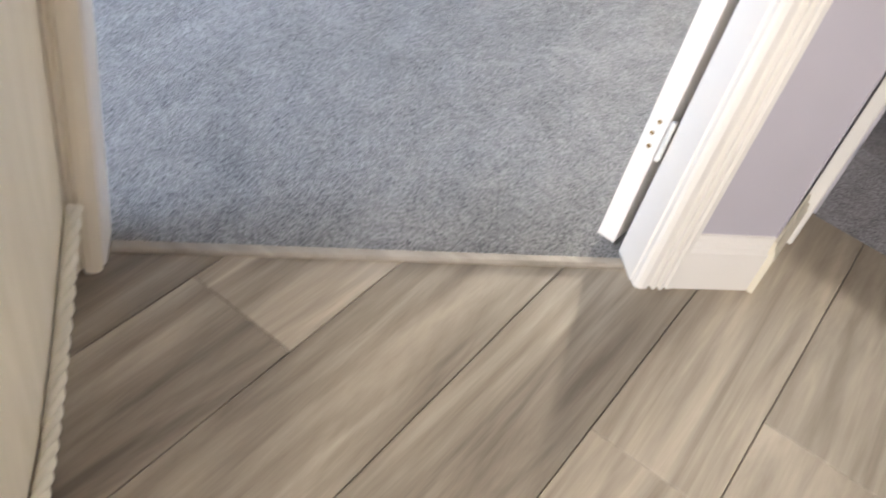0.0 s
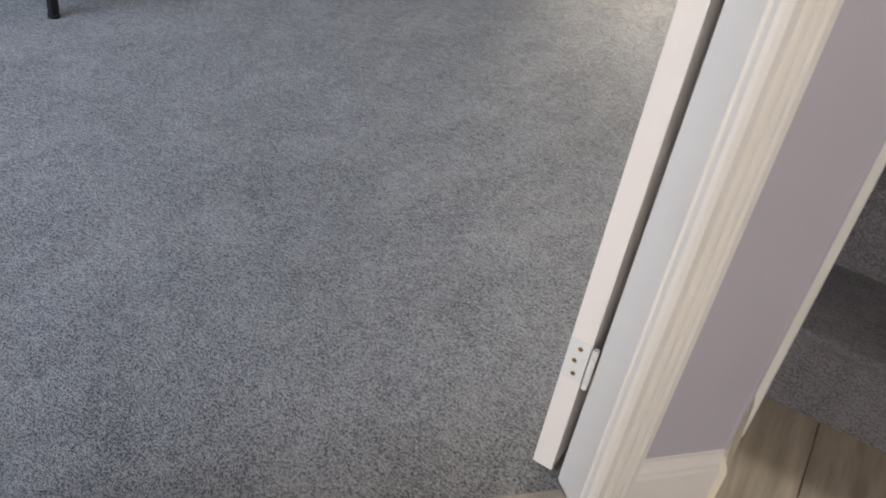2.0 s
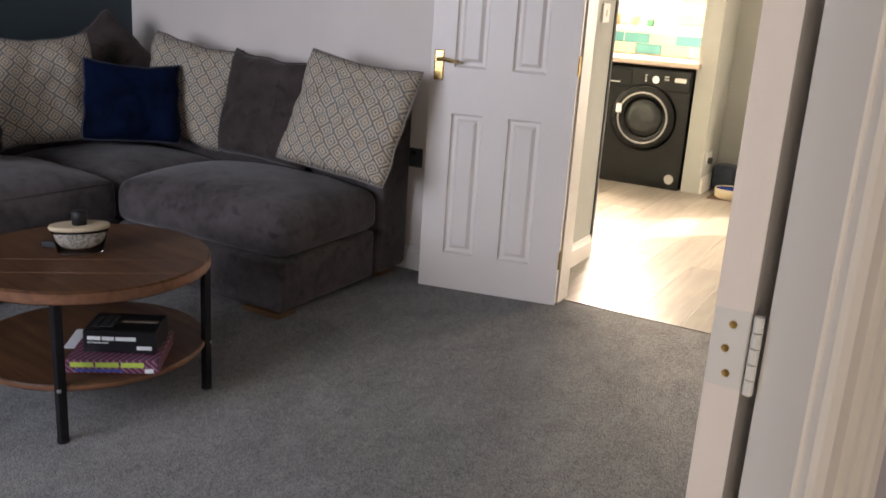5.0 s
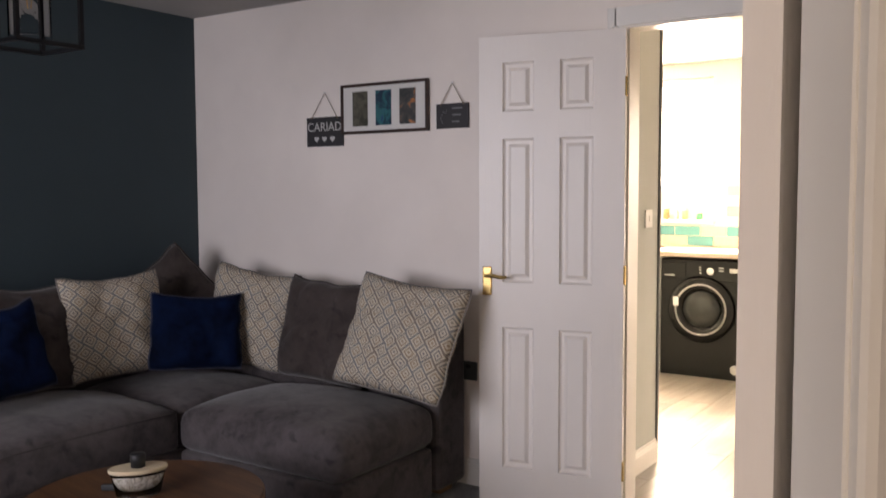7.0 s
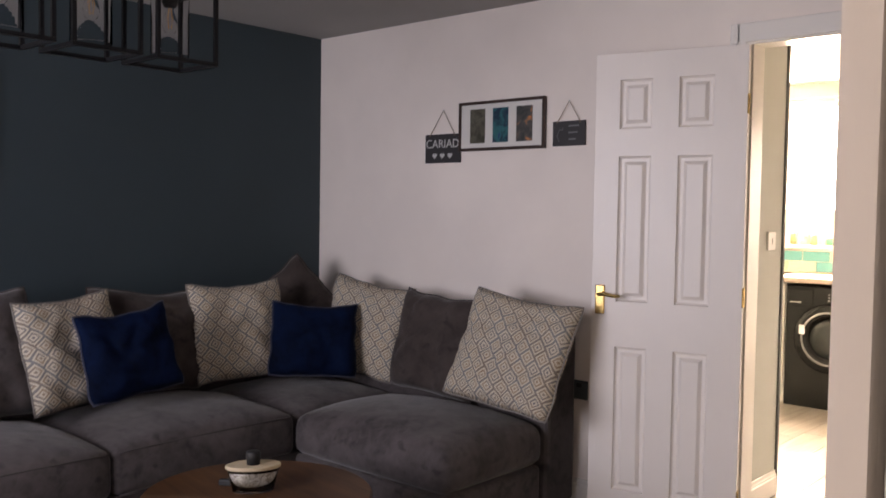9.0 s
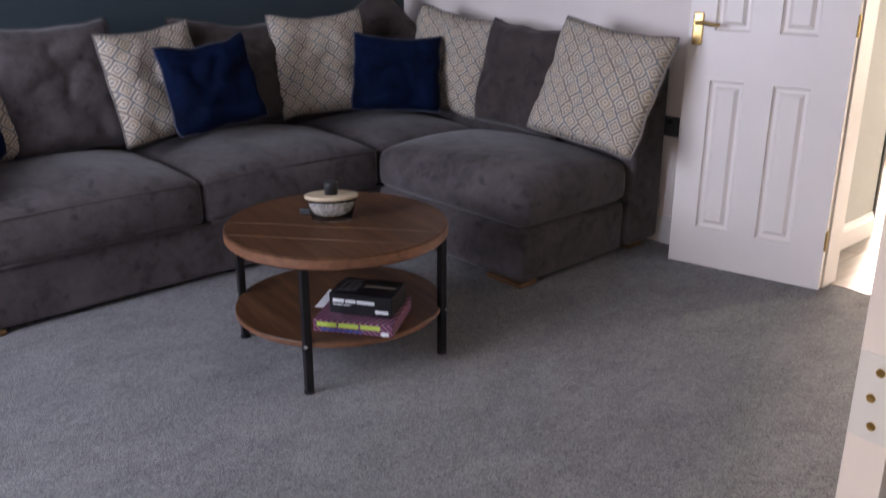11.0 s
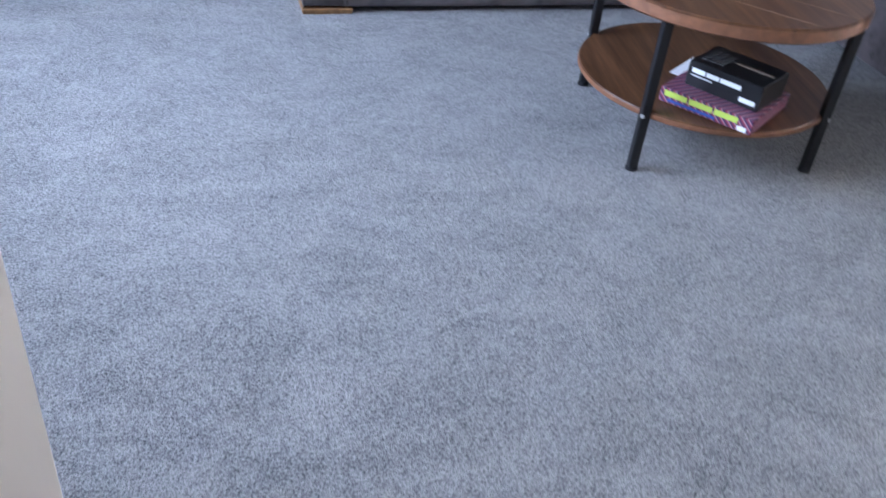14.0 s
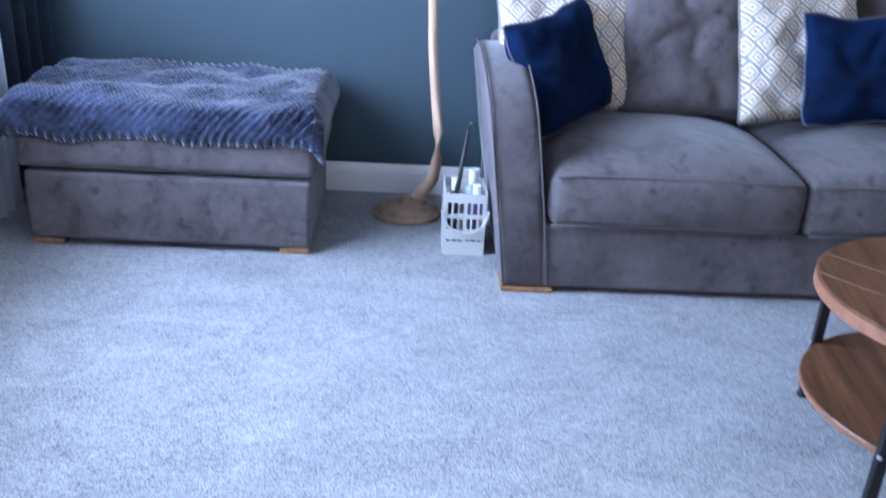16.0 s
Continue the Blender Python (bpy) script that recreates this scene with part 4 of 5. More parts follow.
def picture(name, w, h, at, turn, bar_w, frame_m, mount_m, images, label):
    """A glazed frame facing -y before its turn; images are (x, z, w, h, material)."""
    pf = tagged(empty(name, at, turn), label=label, category="picture")
    W2, H2 = w / 2, h / 2
    bm = bmesh.new()
    add_box(bm, (-W2, -0.011, -H2), (-W2 + bar_w, 0.011, H2), 0.002, 1)
    add_box(bm, (W2 - bar_w, -0.011, -H2), (W2, 0.011, H2), 0.002, 1)
    add_box(bm, (-W2 + bar_w, -0.011, -H2), (W2 - bar_w, 0.011, -H2 + bar_w), 0.002, 1)
    add_box(bm, (-W2 + bar_w, -0.011, H2 - bar_w), (W2 - bar_w, 0.011, H2), 0.002, 1)
    part("frame", bm, frame_m, pf)
    part("mount", box((-W2 + bar_w, -0.002, -H2 + bar_w), (W2 - bar_w, 0.004, H2 - bar_w)), mount_m, pf)
    for x, z, a, b, m in images:
        part("print", box((x - a / 2, -0.0032, z - b / 2), (x + a / 2, -0.0020, z + b / 2)), m, pf)
    return pf


M_FRAMEBLK = wood("dark_frame_wood", (0.025, 0.013, 0.010), (0.06, 0.03, 0.022), "X", 0.4)
M_MOUNT = mat("mount_card", (0.72, 0.70, 0.66), 0.8)
picture("picture_frame", 0.520, 0.240, (-2.662, YN - 0.013, 1.745), 0, 0.014, M_FRAMEBLK, M_MOUNT,
        [(-0.142, 0.0, 0.094, 0.166, art("print_olive", (0.05, 0.05, 0.035), [(0.6, (0.13, 0.12, 0.09)), (0.75, (0.05, 0.10, 0.08))], 1)),
         (0.0, 0.0, 0.094, 0.166, art("print_teal", (0.012, 0.03, 0.06), [(0.58, (0.02, 0.16, 0.17)), (0.7, (0.02, 0.05, 0.16))], 3)),
         (0.142, 0.0, 0.094, 0.166, art("print_amber", (0.04, 0.045, 0.045), [(0.6, (0.10, 0.09, 0.08)), (0.68, (0.55, 0.20, 0.07))], 5))],
        "dark framed picture of three small prints on white mount")
picture("picture_frame", 0.74, 0.56, (XW + 0.014, 1.56, 1.665), 90, 0.022, M_CREAM, M_MOUNT,
        [(0.0, 0.0, 0.46, 0.30, art("print_dark", (0.03, 0.02, 0.02), [(0.6, (0.10, 0.07, 0.05)), (0.75, (0.2, 0.15, 0.1))], 2))],
        "cream framed picture on the slate blue wall")


soc2 = setting(empty("wall_socket", (-2.19, YN - 0.001, 0.53)), "dark wall socket low beside the sofa end")
part("plate", box((-0.043, -0.009, -0.043), (0.043, 0.0, 0.043), 0.003, 2), M_GREYTRIM, soc2)
part("switch", box((-0.012, -0.012, 0.012), (0.012, -0.0092, 0.030)), M_BLACK, soc2)


# ---- pendant ----
def pendant():
    p = tagged(empty("pendant_light", (-2.76, 2.04, 1.816)), label="black metal pendant of open box lanterns with clear glass shades", category="light")
    s_, h = 0.109, 0.255
    for k, cy in enumerate((-0.56, -0.28, 0.0)):
        r = 0.0065
        def bar(a, b):
            return (min(a[0], b[0]) - r, min(a[1], b[1]) - r, min(a[2], b[2]) - r), (max(a[0], b[0]) + r, max(a[1], b[1]) + r, max(a[2], b[2]) + r)
        cs = [(-s_, -s_), (s_, -s_), (s_, s_), (-s_, s_)]
        lan = part("lantern", box(*bar((0, cy - s_ + 2 * r + 0.0005, h), (0, cy + s_ - 2 * r - 0.0005, h))), M_BLACKMETAL, p)
        for ax, ay in cs:
            part("upright", box((ax - r, ay + cy - r, r + 0.0003), (ax + r, ay + cy + r, h - r - 0.0003)), M_BLACKMETAL, lan)
        for z in (0.0, h):
            for ay in (-s_, s_):
                part("bar", box(*bar((-s_, ay + cy, z), (s_, ay + cy, z))), M_BLACKMETAL, lan)
            for ax in (-s_, s_):
                part("bar", box(*bar((ax, cy - s_ + 2 * r + 0.0003, z), (ax, cy + s_ - 2 * r - 0.0003, z))), M_BLACKMETAL, lan)
        part("socket", lathe([(0, h - 0.007), (0.026, h - 0.007), (0.027, h - 0.05), (0.020, h - 0.062), (0, h - 0.062)], 20, pose(0, cy, 0)), M_BLACK, lan)
        part("bulb", lathe([(0.012, h - 0.063), (0.014, h - 0.078), (0.024, h - 0.105), (0.026, h - 0.125), (0.018, h - 0.145), (0.0, h - 0.152)], 20, pose(0, cy, 0)), M_SHADE, lan, "", True)
        fil = bmesh.new()
        for q in range(4):
            a = q * math.pi / 2
            add_tube(fil, [(0.004 * math.cos(a), cy + 0.004 * math.sin(a), h - 0.066), (0.011 * math.cos(a), cy + 0.011 * math.sin(a), h - 0.10), (0.006 * math.cos(a), cy + 0.006 * math.sin(a), h - 0.133)], 0.0011, 5)
        part("filament", fil, mat("filament_amber", (0.75, 0.42, 0.14), 0.4), lan)
        part("shade", lathe([(0.060, h - 0.012), (0.064, h - 0.03), (0.064, 0.03), (0.063, 0.028), (0.063, h - 0.03), (0.059, h - 0.012)], 40, pose(0, cy, 0)), M_SHADE, lan, "clear glass cylinder shade", True)
    part("rail", box((-0.010, -0.669, h + 0.008), (0.010, 0.109, h + 0.020), 0.002, 1), M_BLACKMETAL, p)
    for cy in (-0.42, -0.14):
        part("cord", tube([(0, cy, h + 0.02), (0, cy, CEIL - 1.816 - 0.02)], 0.0035, 8), M_BLACK, p)
    part("ceiling_rose", box((-0.05, -0.49, CEIL - 1.816 - 0.022), (0.05, -0.09, CEIL - 1.816), 0.004, 2), M_BLACKMETAL, p)


pendant()


# ---- things on the coffee table ----
TZ = 0.4395
M_TEXT = mat("pale_lettering", (0.72, 0.74, 0.72), 0.6)


def diffuser():
    g = tagged(empty("scent_diffuser", (-2.292, 2.052, TZ), 57), label="oval glass diffuser with cream lid and black stopper on walnut table", category="ornament")
    prof = [(0, 0), (0.062, 0), (0.065, 0.003), (0.078, 0.062), (0.082, 0.070), (0.080, 0.072), (0.0765, 0.062), (0.063, 0.005), (0, 0.005)]
    sq = Matrix.Diagonal((1.0, 0.58, 1.0, 1.0))
    part("vessel", lathe(prof, 48, sq), M_GLASS, g, "thick clear glass vessel", True)
    m = mat("pearl_filling", (0.55, 0.47, 0.34), 0.35)
    v = coords(m)
    ln(m, ramp(m, noise_of(m, v, 34, 3, 0.6, 1.5), [(0.42, (0.75, 0.70, 0.60)), (0.50, (0.30, 0.25, 0.17)), (0.56, (0.78, 0.74, 0.66))]), bsdf(m).inputs["Base Color"])
    part("filling", lathe([(0, 0.0056), (0.0622, 0.0056), (0.0758, 0.066), (0, 0.066)], 48, sq), m, g, "", True)
    part("lid", lathe([(0, 0.0725), (0.082, 0.0725), (0.086, 0.076), (0.086, 0.082), (0.083, 0.085), (0, 0.085)], 48, sq), painted("cream_lid", (0.62, 0.50, 0.33), 0.5), g, "cream oval lid")
    part("stopper", lathe([(0, 0.085), (0.021, 0.085), (0.021, 0.098), (0.023, 0.100), (0.023, 0.122), (0.020, 0.126), (0, 0.126)], 24), M_BLACK, g, "black round stopper", True)


diffuser()
kn = tagged(empty("lighter", (-2.385, 2.03, TZ), 30), label="small black plastic lighter lying on the walnut table", category="lighter")
part("body", box((-0.035, -0.011, 0), (0.025, 0.011, 0.020), 0.004, 2), M_BLACK, kn)
part("cap", box((0.026, -0.010, 0.001), (0.038, 0.010, 0.019), 0.003, 2), M_BLACKMETAL, kn)

SZ = 0.1695
pap = tagged(empty("paper", (-2.17, 2.05, SZ), 37), label="loose white sheet of paper lying on the table shelf", category="paper")
part("sheet", box((-0.135, -0.02, 0.0), (-0.02, 0.13, 0.0012)), mat("paper_white", (0.75, 0.76, 0.76), 0.8), pap)


def striped_cover():
    m = mat("striped_cover", (0.3, 0.05, 0.1), 0.4)
    v = coords(m, (1, 1, 1), "Object", (0, 0, radians(24)))
    sep = nd(m, "ShaderNodeSeparateXYZ")
    ln(m, v, sep.inputs[0])
    st = calc(m, "FRACT", calc(m, "MULTIPLY", calc(m, "ADD", sep.outputs[0], calc(m, "MULTIPLY", sep.outputs[2], 1.0)), 62))
    ln(m, ramp(m, st, [(0.0, (0.09, 0.015, 0.04)), (0.40, (0.24, 0.04, 0.08)), (0.55, (0.42, 0.29, 0.31)), (0.7, (0.05, 0.02, 0.07))]), bsdf(m).inputs["Base Color"])
    return m


bk = tagged(empty("game_box", (-2.08, 2.01, SZ + 0.0), 36), label="flat pink striped game box with green lettering on the shelf", category="box")
part("lid", box((-0.125, -0.115, 0.001), (0.125, 0.115, 0.040), 0.002, 1), striped_cover(), bk)
m_lime = mat("lime_lettering", (0.42, 0.55, 0.08), 0.6)
m_blue = mat("blue_lettering", (0.03, 0.07, 0.28), 0.6)
for k in range(3):
    part("title_word", box((-0.112 + 0.068 * k, -0.1165, 0.020), (-0.050 + 0.068 * k, -0.1152, 0.034)), m_lime, bk)
part("subtitle", box((-0.10, -0.1165, 0.007), (0.03, -0.1152, 0.014)), m_blue, bk)
part("badge", box((0.088, -0.1165, 0.004), (0.112, -0.1152, 0.016)), M_TEXT, bk)
bb = tagged(empty("card_game_box", (-2.075, 2.025, SZ + 0.0405), 33), label="black card game box with white lettering on a striped box", category="box")
part("carton", box((-0.10, -0.072, 0.0), (0.10, 0.072, 0.066), 0.002, 1), mat("black_carton", (0.008, 0.008, 0.009), 0.3), bb)
for k, (a, b) in enumerate(((-0.088, -0.052), (-0.048, -0.014), (-0.010, 0.046))):
    part("title_word", box((a, -0.0735, 0.038), (b, -0.0722, 0.049)), M_TEXT, bb)
part("title_line", box((-0.088, -0.0735, 0.029), (-0.03, -0.0722, 0.0315)), M_TEXT, bb)
part("badge", box((0.048, -0.0735, 0.012), (0.090, -0.0722, 0.023)), M_TEXT, bb)
for k in range(3):
    part("title_word", box((-0.085 + 0.022 * k, -0.04 , 0.0662), (-0.070 + 0.022 * k, 0.04, 0.0672)), mat("grey_print", (0.07, 0.07, 0.07), 0.4), bb)
part("title_bar", box((-0.01, 0.0, 0.0662), (0.088, 0.014, 0.0672)), mat("tan_print", (0.25, 0.21, 0.16), 0.4), bb)


# ---- caddy, stick lamp, curtains ----
def caddy():
    g = tagged(empty("storage_caddy", (-3.47, 0.962, 0.004)), label="white plastic caddy with cut-out slots and a loop handle", category="basket")
    W2, D2, H = 0.073, 0.09, 0.225
    bm = bmesh.new()
    # slotted faces: bars between rows of openings
    rows_ = [(0.0, 0.048), (0.056, 0.094), (0.134, 0.150), (0.192, H)]
    for x0 in (-D2, D2 - 0.004):
        for z0, z1 in rows_:
            add_box(bm, (x0, -W2, z0), (x0 + 0.004, W2, z1))
        n = 6
        for k in range(n + 1):
            yc = -W2 + 0.006 + (2 * W2 - 0.012) * k / n
            wid = 0.006 if k in (0, n, 3) else 0.0035
            for (a, b) in zip(rows_, rows_[1:]):
                add_box(bm, (x0 + 0.0003, yc - wid, a[1]), (x0 + 0.0037, yc + wid, b[0]))
    for y0 in (-W2, W2 - 0.004):
        add_box(bm, (-D2 + 0.004, y0, 0.0), (D2 - 0.004, y0 + 0.004, H))
    add_box(bm, (-D2 + 0.004, -W2 + 0.004, 0.0), (D2 - 0.004, W2 - 0.004, 0.004))
    part("tub", bm, M_CADDY, g)
    arc = [(D2 + 0.012 + 0.006 * math.sin(math.pi * k / 16), -0.076 * math.cos(math.pi * k / 16) * 1.05, H - 0.055 - 0.085 * math.sin(math.pi * k / 16)) for k in range(17)]
    part("handle", tube(arc, 0.0048, 8), M_CADDY, g, "", True)
    return g


caddy()
st = tagged(empty("umbrella", (-3.47, 0.935, 0.010)), label="thin black stick with hooked end standing in the white caddy", category="umbrella")
part("shaft", tube([(0, -0.03, 0.0), (0.02, 0.0, 0.23), (0.035, 0.022, 0.43)], [0.012, 0.009, 0.006], 10), M_BLACK, st, "", True)
part("hook", tube([(0.035, 0.022, 0.4305), (0.037, 0.026, 0.452), (0.037, 0.034, 0.462), (0.037, 0.042, 0.456), (0.037, 0.044, 0.44)], 0.004, 8), M_BLACK, st, "", True)
for k, (dx, dy, r, h, c) in enumerate(((-0.04, 0.03, 0.026, 0.27, (0.35, 0.42, 0.48)), (0.03, 0.04, 0.022, 0.235, (0.10, 0.06, 0.16)), (-0.03, -0.035, 0.02, 0.24, (0.10, 0.13, 0.2)))):
    b = tagged(empty("bottle", (-3.47 + dx, 0.962 + dy, 0.0085)), label=("pale blue", "purple", "dark blue")[k] + " plastic bottle standing in the white caddy", category="bottle", group="bottles in the caddy")
    part("body", lathe([(0, 0), (r, 0), (r, h * 0.72), (r * 0.5, h * 0.80), (0, h * 0.80)], 20), mat("bottle_plastic", c, 0.3), b, "", True)
    part("cap", lathe([(0, h * 0.805), (r * 0.62, h * 0.805), (r * 0.62, h), (0, h)], 16), M_PLASTIC, b)

M_CANE = wood("pale_bent_wood", (0.30, 0.185, 0.105), (0.48, 0.33, 0.21), "Z", 0.5)
M_WICKER = wood("brown_wicker", (0.16, 0.10, 0.06), (0.32, 0.22, 0.14), "X", 0.7)
fl = tagged(empty("floor_lamp", (-3.74, 0.76, 0.004)), label="bent pale wooden pole standing on a round brown base", category="lamp")
bm = bmesh.new()
for k in range(6):
    r = 0.040 + 0.017 * k
    add_tube(bm, [(r * 0.85 * math.cos(a * math.pi / 16), r * math.sin(a * math.pi / 16), 0.045 - 0.034 * (k / 5) ** 2) for a in range(33)], 0.0105, 7, False)
bmesh.ops.recalc_face_normals(bm, faces=bm.faces)
part("base", bm, M_WICKER, fl, "coiled brown wicker base", True)
part("collar", lathe([(0, 0.03), (0.05, 0.03), (0.045, 0.055), (0.03, 0.075), (0, 0.08)], 20, pose(0, 0.02, 0)), M_WICKER, fl, "", True)
part("pole", tube([(0.0, 0.02, 0.05), (-0.01, 0.055, 0.09), (-0.01, 0.095, 0.15), (-0.01, 0.108, 0.23), (-0.01, 0.106, 0.33), (-0.01, 0.085, 0.50), (-0.01, 0.070, 0.65), (-0.01, 0.062, 0.82), (-0.01, 0.066, 1.05), (-0.01, 0.07, 1.3)], [0.024, 0.024, 0.022, 0.020, 0.018, 0.017, 0.017, 0.017, 0.016, 0.014], 14), M_CANE, fl, "", True)


def drape(name, pts, z0, z1, depth, waves, material, label, cat="curtain"):
    """A gathered curtain along a plan line from p to q."""
    (px0, py0), (px1, py1) = pts
    L = math.hypot(px1 - px0, py1 - py0)
    ux, uy = (px1 - px0) / L, (py1 - py0) / L
    n = waves * 12
    bm = bmesh.new()
    cols = []
    for k in range(n + 1):
        u = k / n
        col = []
        for q in range(9):
            w = q / 8
            o = depth * math.sin(u * waves * 2 * math.pi + 0.5 * math.sin(w * 2)) * (0.7 + 0.3 * w) + 0.3 * depth * noise.noise(Vector((u * 6, w * 2, 3)))
            col.append(bm.verts.new((px0 + ux * L * u - uy * o, py0 + uy * L * u + ux * o, z1 + (z0 - z1) * w)))
        cols.append(col)
    for a, b in zip(cols, cols[1:]):
        for q in range(8):
            bm.faces.new((a[q], b[q], b[q + 1], a[q + 1]))
    ex = bmesh.ops.solidify(bm, geom=list(bm.faces), thickness=0.003)
    root = tagged(empty(name, (0, 0, 0)), label=label, category=cat)
    part("cloth", bm, material, root, "", True)
    part("heading", box((min(px0, px1) - 0.005, min(py0, py1) - depth - 0.006, z1), (max(px0, px1) + 0.005, max(py0, py1) + depth + 0.006, z1 + 0.03), 0.004, 1), material, root)
    return root


M_DRAPE = fabric("slate_curtain", (0.05, 0.065, 0.085), 0.2, 0.2, 6)
M_NET = mat("white_net", (0.8, 0.82, 0.85), 0.9)
bsdf(M_NET).inputs["Transmission Weight"].default_value = 0.0
bsdf(M_NET).inputs["Alpha"].default_value = 0.75
drape("curtain", ((-3.965, -0.62), (-3.74, -0.71)), 0.03, 2.17, 0.028, 4, M_DRAPE, "slate blue gathered curtain hanging beside the lounge window")
drape("net_curtain", ((-3.62, -0.655), (-3.26, -0.675)), 0.03, 2.17, 0.016, 6, M_NET, "white net curtain hanging at the lounge window")
setting(part("curtain_rail", box((-3.99, -0.70, 2.205), (-1.7, -0.645, 2.235), 0.004, 1), M_PLASTIC), "white curtain rail over the lounge window")


# ---- kitchen things ----
def washing_machine():
    x0, x1, y0, y1, H = -2.325, -1.705, 6.615, 7.09, 0.85
    g = tagged(empty("washing_machine", ((x0 + x1) / 2, y0, 0.004)), label="black front loading washing machine under the pale worktop", category="appliance")
    w = (x1 - x0) / 2
    part("body", box((-w, 0.0, 0.0), (w, y1 - y0, H - 0.004), 0.008, 2), M_APPL, g)
    part("control_panel", box((-w + 0.01, -0.010, H - 0.155), (w - 0.01, -0.001, H - 0.012), 0.003, 1), M_APPL, g)
    part("drawer", box((-w + 0.02, -0.016, H - 0.14), (-w + 0.19, -0.0105, H - 0.03), 0.003, 1), M_APPL, g)
    part("dial", lathe([(0, 0), (0.030, 0), (0.026, 0.020), (0, 0.022)], 24, pose(0.06, -0.011, H - 0.083, 90, 0, 0)), M_CHROME, g)
    for k in range(5):
        part("marking", box((0.0 - 0.022 if k < 3 else 0.115, -0.0118, H - 0.062 - 0.020 * (k % 3)), (0.012 - 0.022 if k < 3 else 0.150, -0.0106, H - 0.055 - 0.020 * (k % 3))), M_TEXT, g)
    part("marking", box((0.19, -0.0118, H - 0.09), (0.27, -0.0106, H - 0.06)), M_TEXT, g)
    part("marking", box((-w + 0.035, -0.0175, H - 0.125), (-w + 0.11, -0.0165, H - 0.118)), M_TEXT, g)
    zc = 0.49
    d = part("door", lathe([(0.135, 0), (0.235, 0), (0.240, 0.012), (0.225, 0.030), (0.170, 0.036), (0.150, 0.028), (0.135, 0.010)], 48, pose(-0.005, -0.001, zc, 90, 0, 0)), M_APPL, g, "", True)
    part("ring", lathe([(0.172, 0.0355), (0.186, 0.0348), (0.186, 0.0375), (0.174, 0.0385), (0.172, 0.0355)], 48, pose(-0.005, -0.001, zc, 90, 0, 0)), M_DARKCHROME, d, "dark chrome ring", True)
    part("porthole", lathe([(0.0, 0.030), (0.08, 0.027), (0.128, 0.016), (0.1335, 0.006), (0.1335, 0.002), (0, 0.002)], 40, pose(-0.005, -0.001, zc, 90, 0, 0)), mat("dark_glass", (0.03, 0.035, 0.035), 0.08), d, "dark domed glass porthole", True)
    part("handle", box((-0.20, -0.052, zc + 0.02), (-0.155, -0.040, zc + 0.09), 0.005, 2), M_CHROME, d)
    part("filter_cap", lathe([(0, 0), (0.035, 0), (0.033, 0.006), (0, 0.006)], 24, pose(0.235, -0.0005, 0.075, 90, 0, 0)), M_STEEL, g)
    part("plinth", box((-w + 0.01, -0.004, 0.0), (w - 0.01, -0.0005, 0.018)), M_APPL, g)


washing_machine()
wt = tagged(empty("worktop", (0, 0, 0)), label="pale laminate worktop over the washing machine", category="worktop")
part("slab", box((-3.295, 6.56, 0.868), (-1.66, 7.085, 0.906), 0.008, 2), M_WORKTOP, wt)
part("upstand", box((-3.295, 7.0855, 0.868), (-1.66, 7.096, 0.915)), M_WORKTOP, wt)
hob = tagged(empty("hob", (-2.72, 6.80, 0.906)), label="black glass hob set on the pale worktop", category="hob")
part("glass", box((-0.26, -0.18, 0.0), (0.29, 0.2, 0.006), 0.002, 1), M_APPL, hob)
cab = tagged(empty("base_cabinet", (-2.83, 6.63, 0.0)), label="white kitchen base cabinet under the worktop", category="cabinet")
part("carcass", box((-0.46, 0.02, 0.1), (0.495, 0.45, 0.864)), M_PLASTIC, cab)
for a, b in ((-0.455, 0.015), (0.021, 0.490)):
    dd = part("door", box((a, 0.0, 0.12), (b, 0.0195, 0.85), 0.003, 1), M_PLASTIC, cab)
    part("handle", tube([(b - 0.04, -0.02, 0.62), (b - 0.04, -0.02, 0.76)], 0.005, 8), M_STEEL, dd)
part("kickboard", box((-0.455, 0.05, 0.0), (0.49, 0.065, 0.099)), M_PLASTIC, cab)
wall("wall_kitchen_pier", quad(-1.69, -1.56, 6.63, KY1), 0, CEIL, M_KWALL, "white boxed pier at the end of the worktop")
skirting("baseboard", (-1.56, 6.635), (-1.56, 7.09), 0.0)

soc = setting(empty("wall_socket", (-1.559, 6.78, 0.25)), "white double wall socket with a black plug")
part("plate", box((0.0, -0.07, -0.043), (0.008, 0.07, 0.043), 0.003, 1), M_PLASTIC, soc)
part("switch", box((0.0085, -0.05, 0.012), (0.012, -0.03, 0.026)), M_PLASTIC, soc)
part("switch", box((0.0085, 0.03, 0.012), (0.012, 0.05, 0.026)), M_PLASTIC, soc)
part("plug", box((0.0085, -0.056, -0.036), (0.035, -0.016, 0.006), 0.005, 2), M_BLACK, soc)
sw = setting(empty("light_switch", (-1.599, 4.425, 1.212)), "white square light switch plate")
part("plate", box((0.0, -0.043, -0.043), (0.008, 0.043, 0.043), 0.003, 2), M_PLASTIC, sw)
part("rocker", box((0.0085, -0.008, -0.014), (0.013, 0.008, 0.014), 0.002, 1), M_PLASTIC, sw)

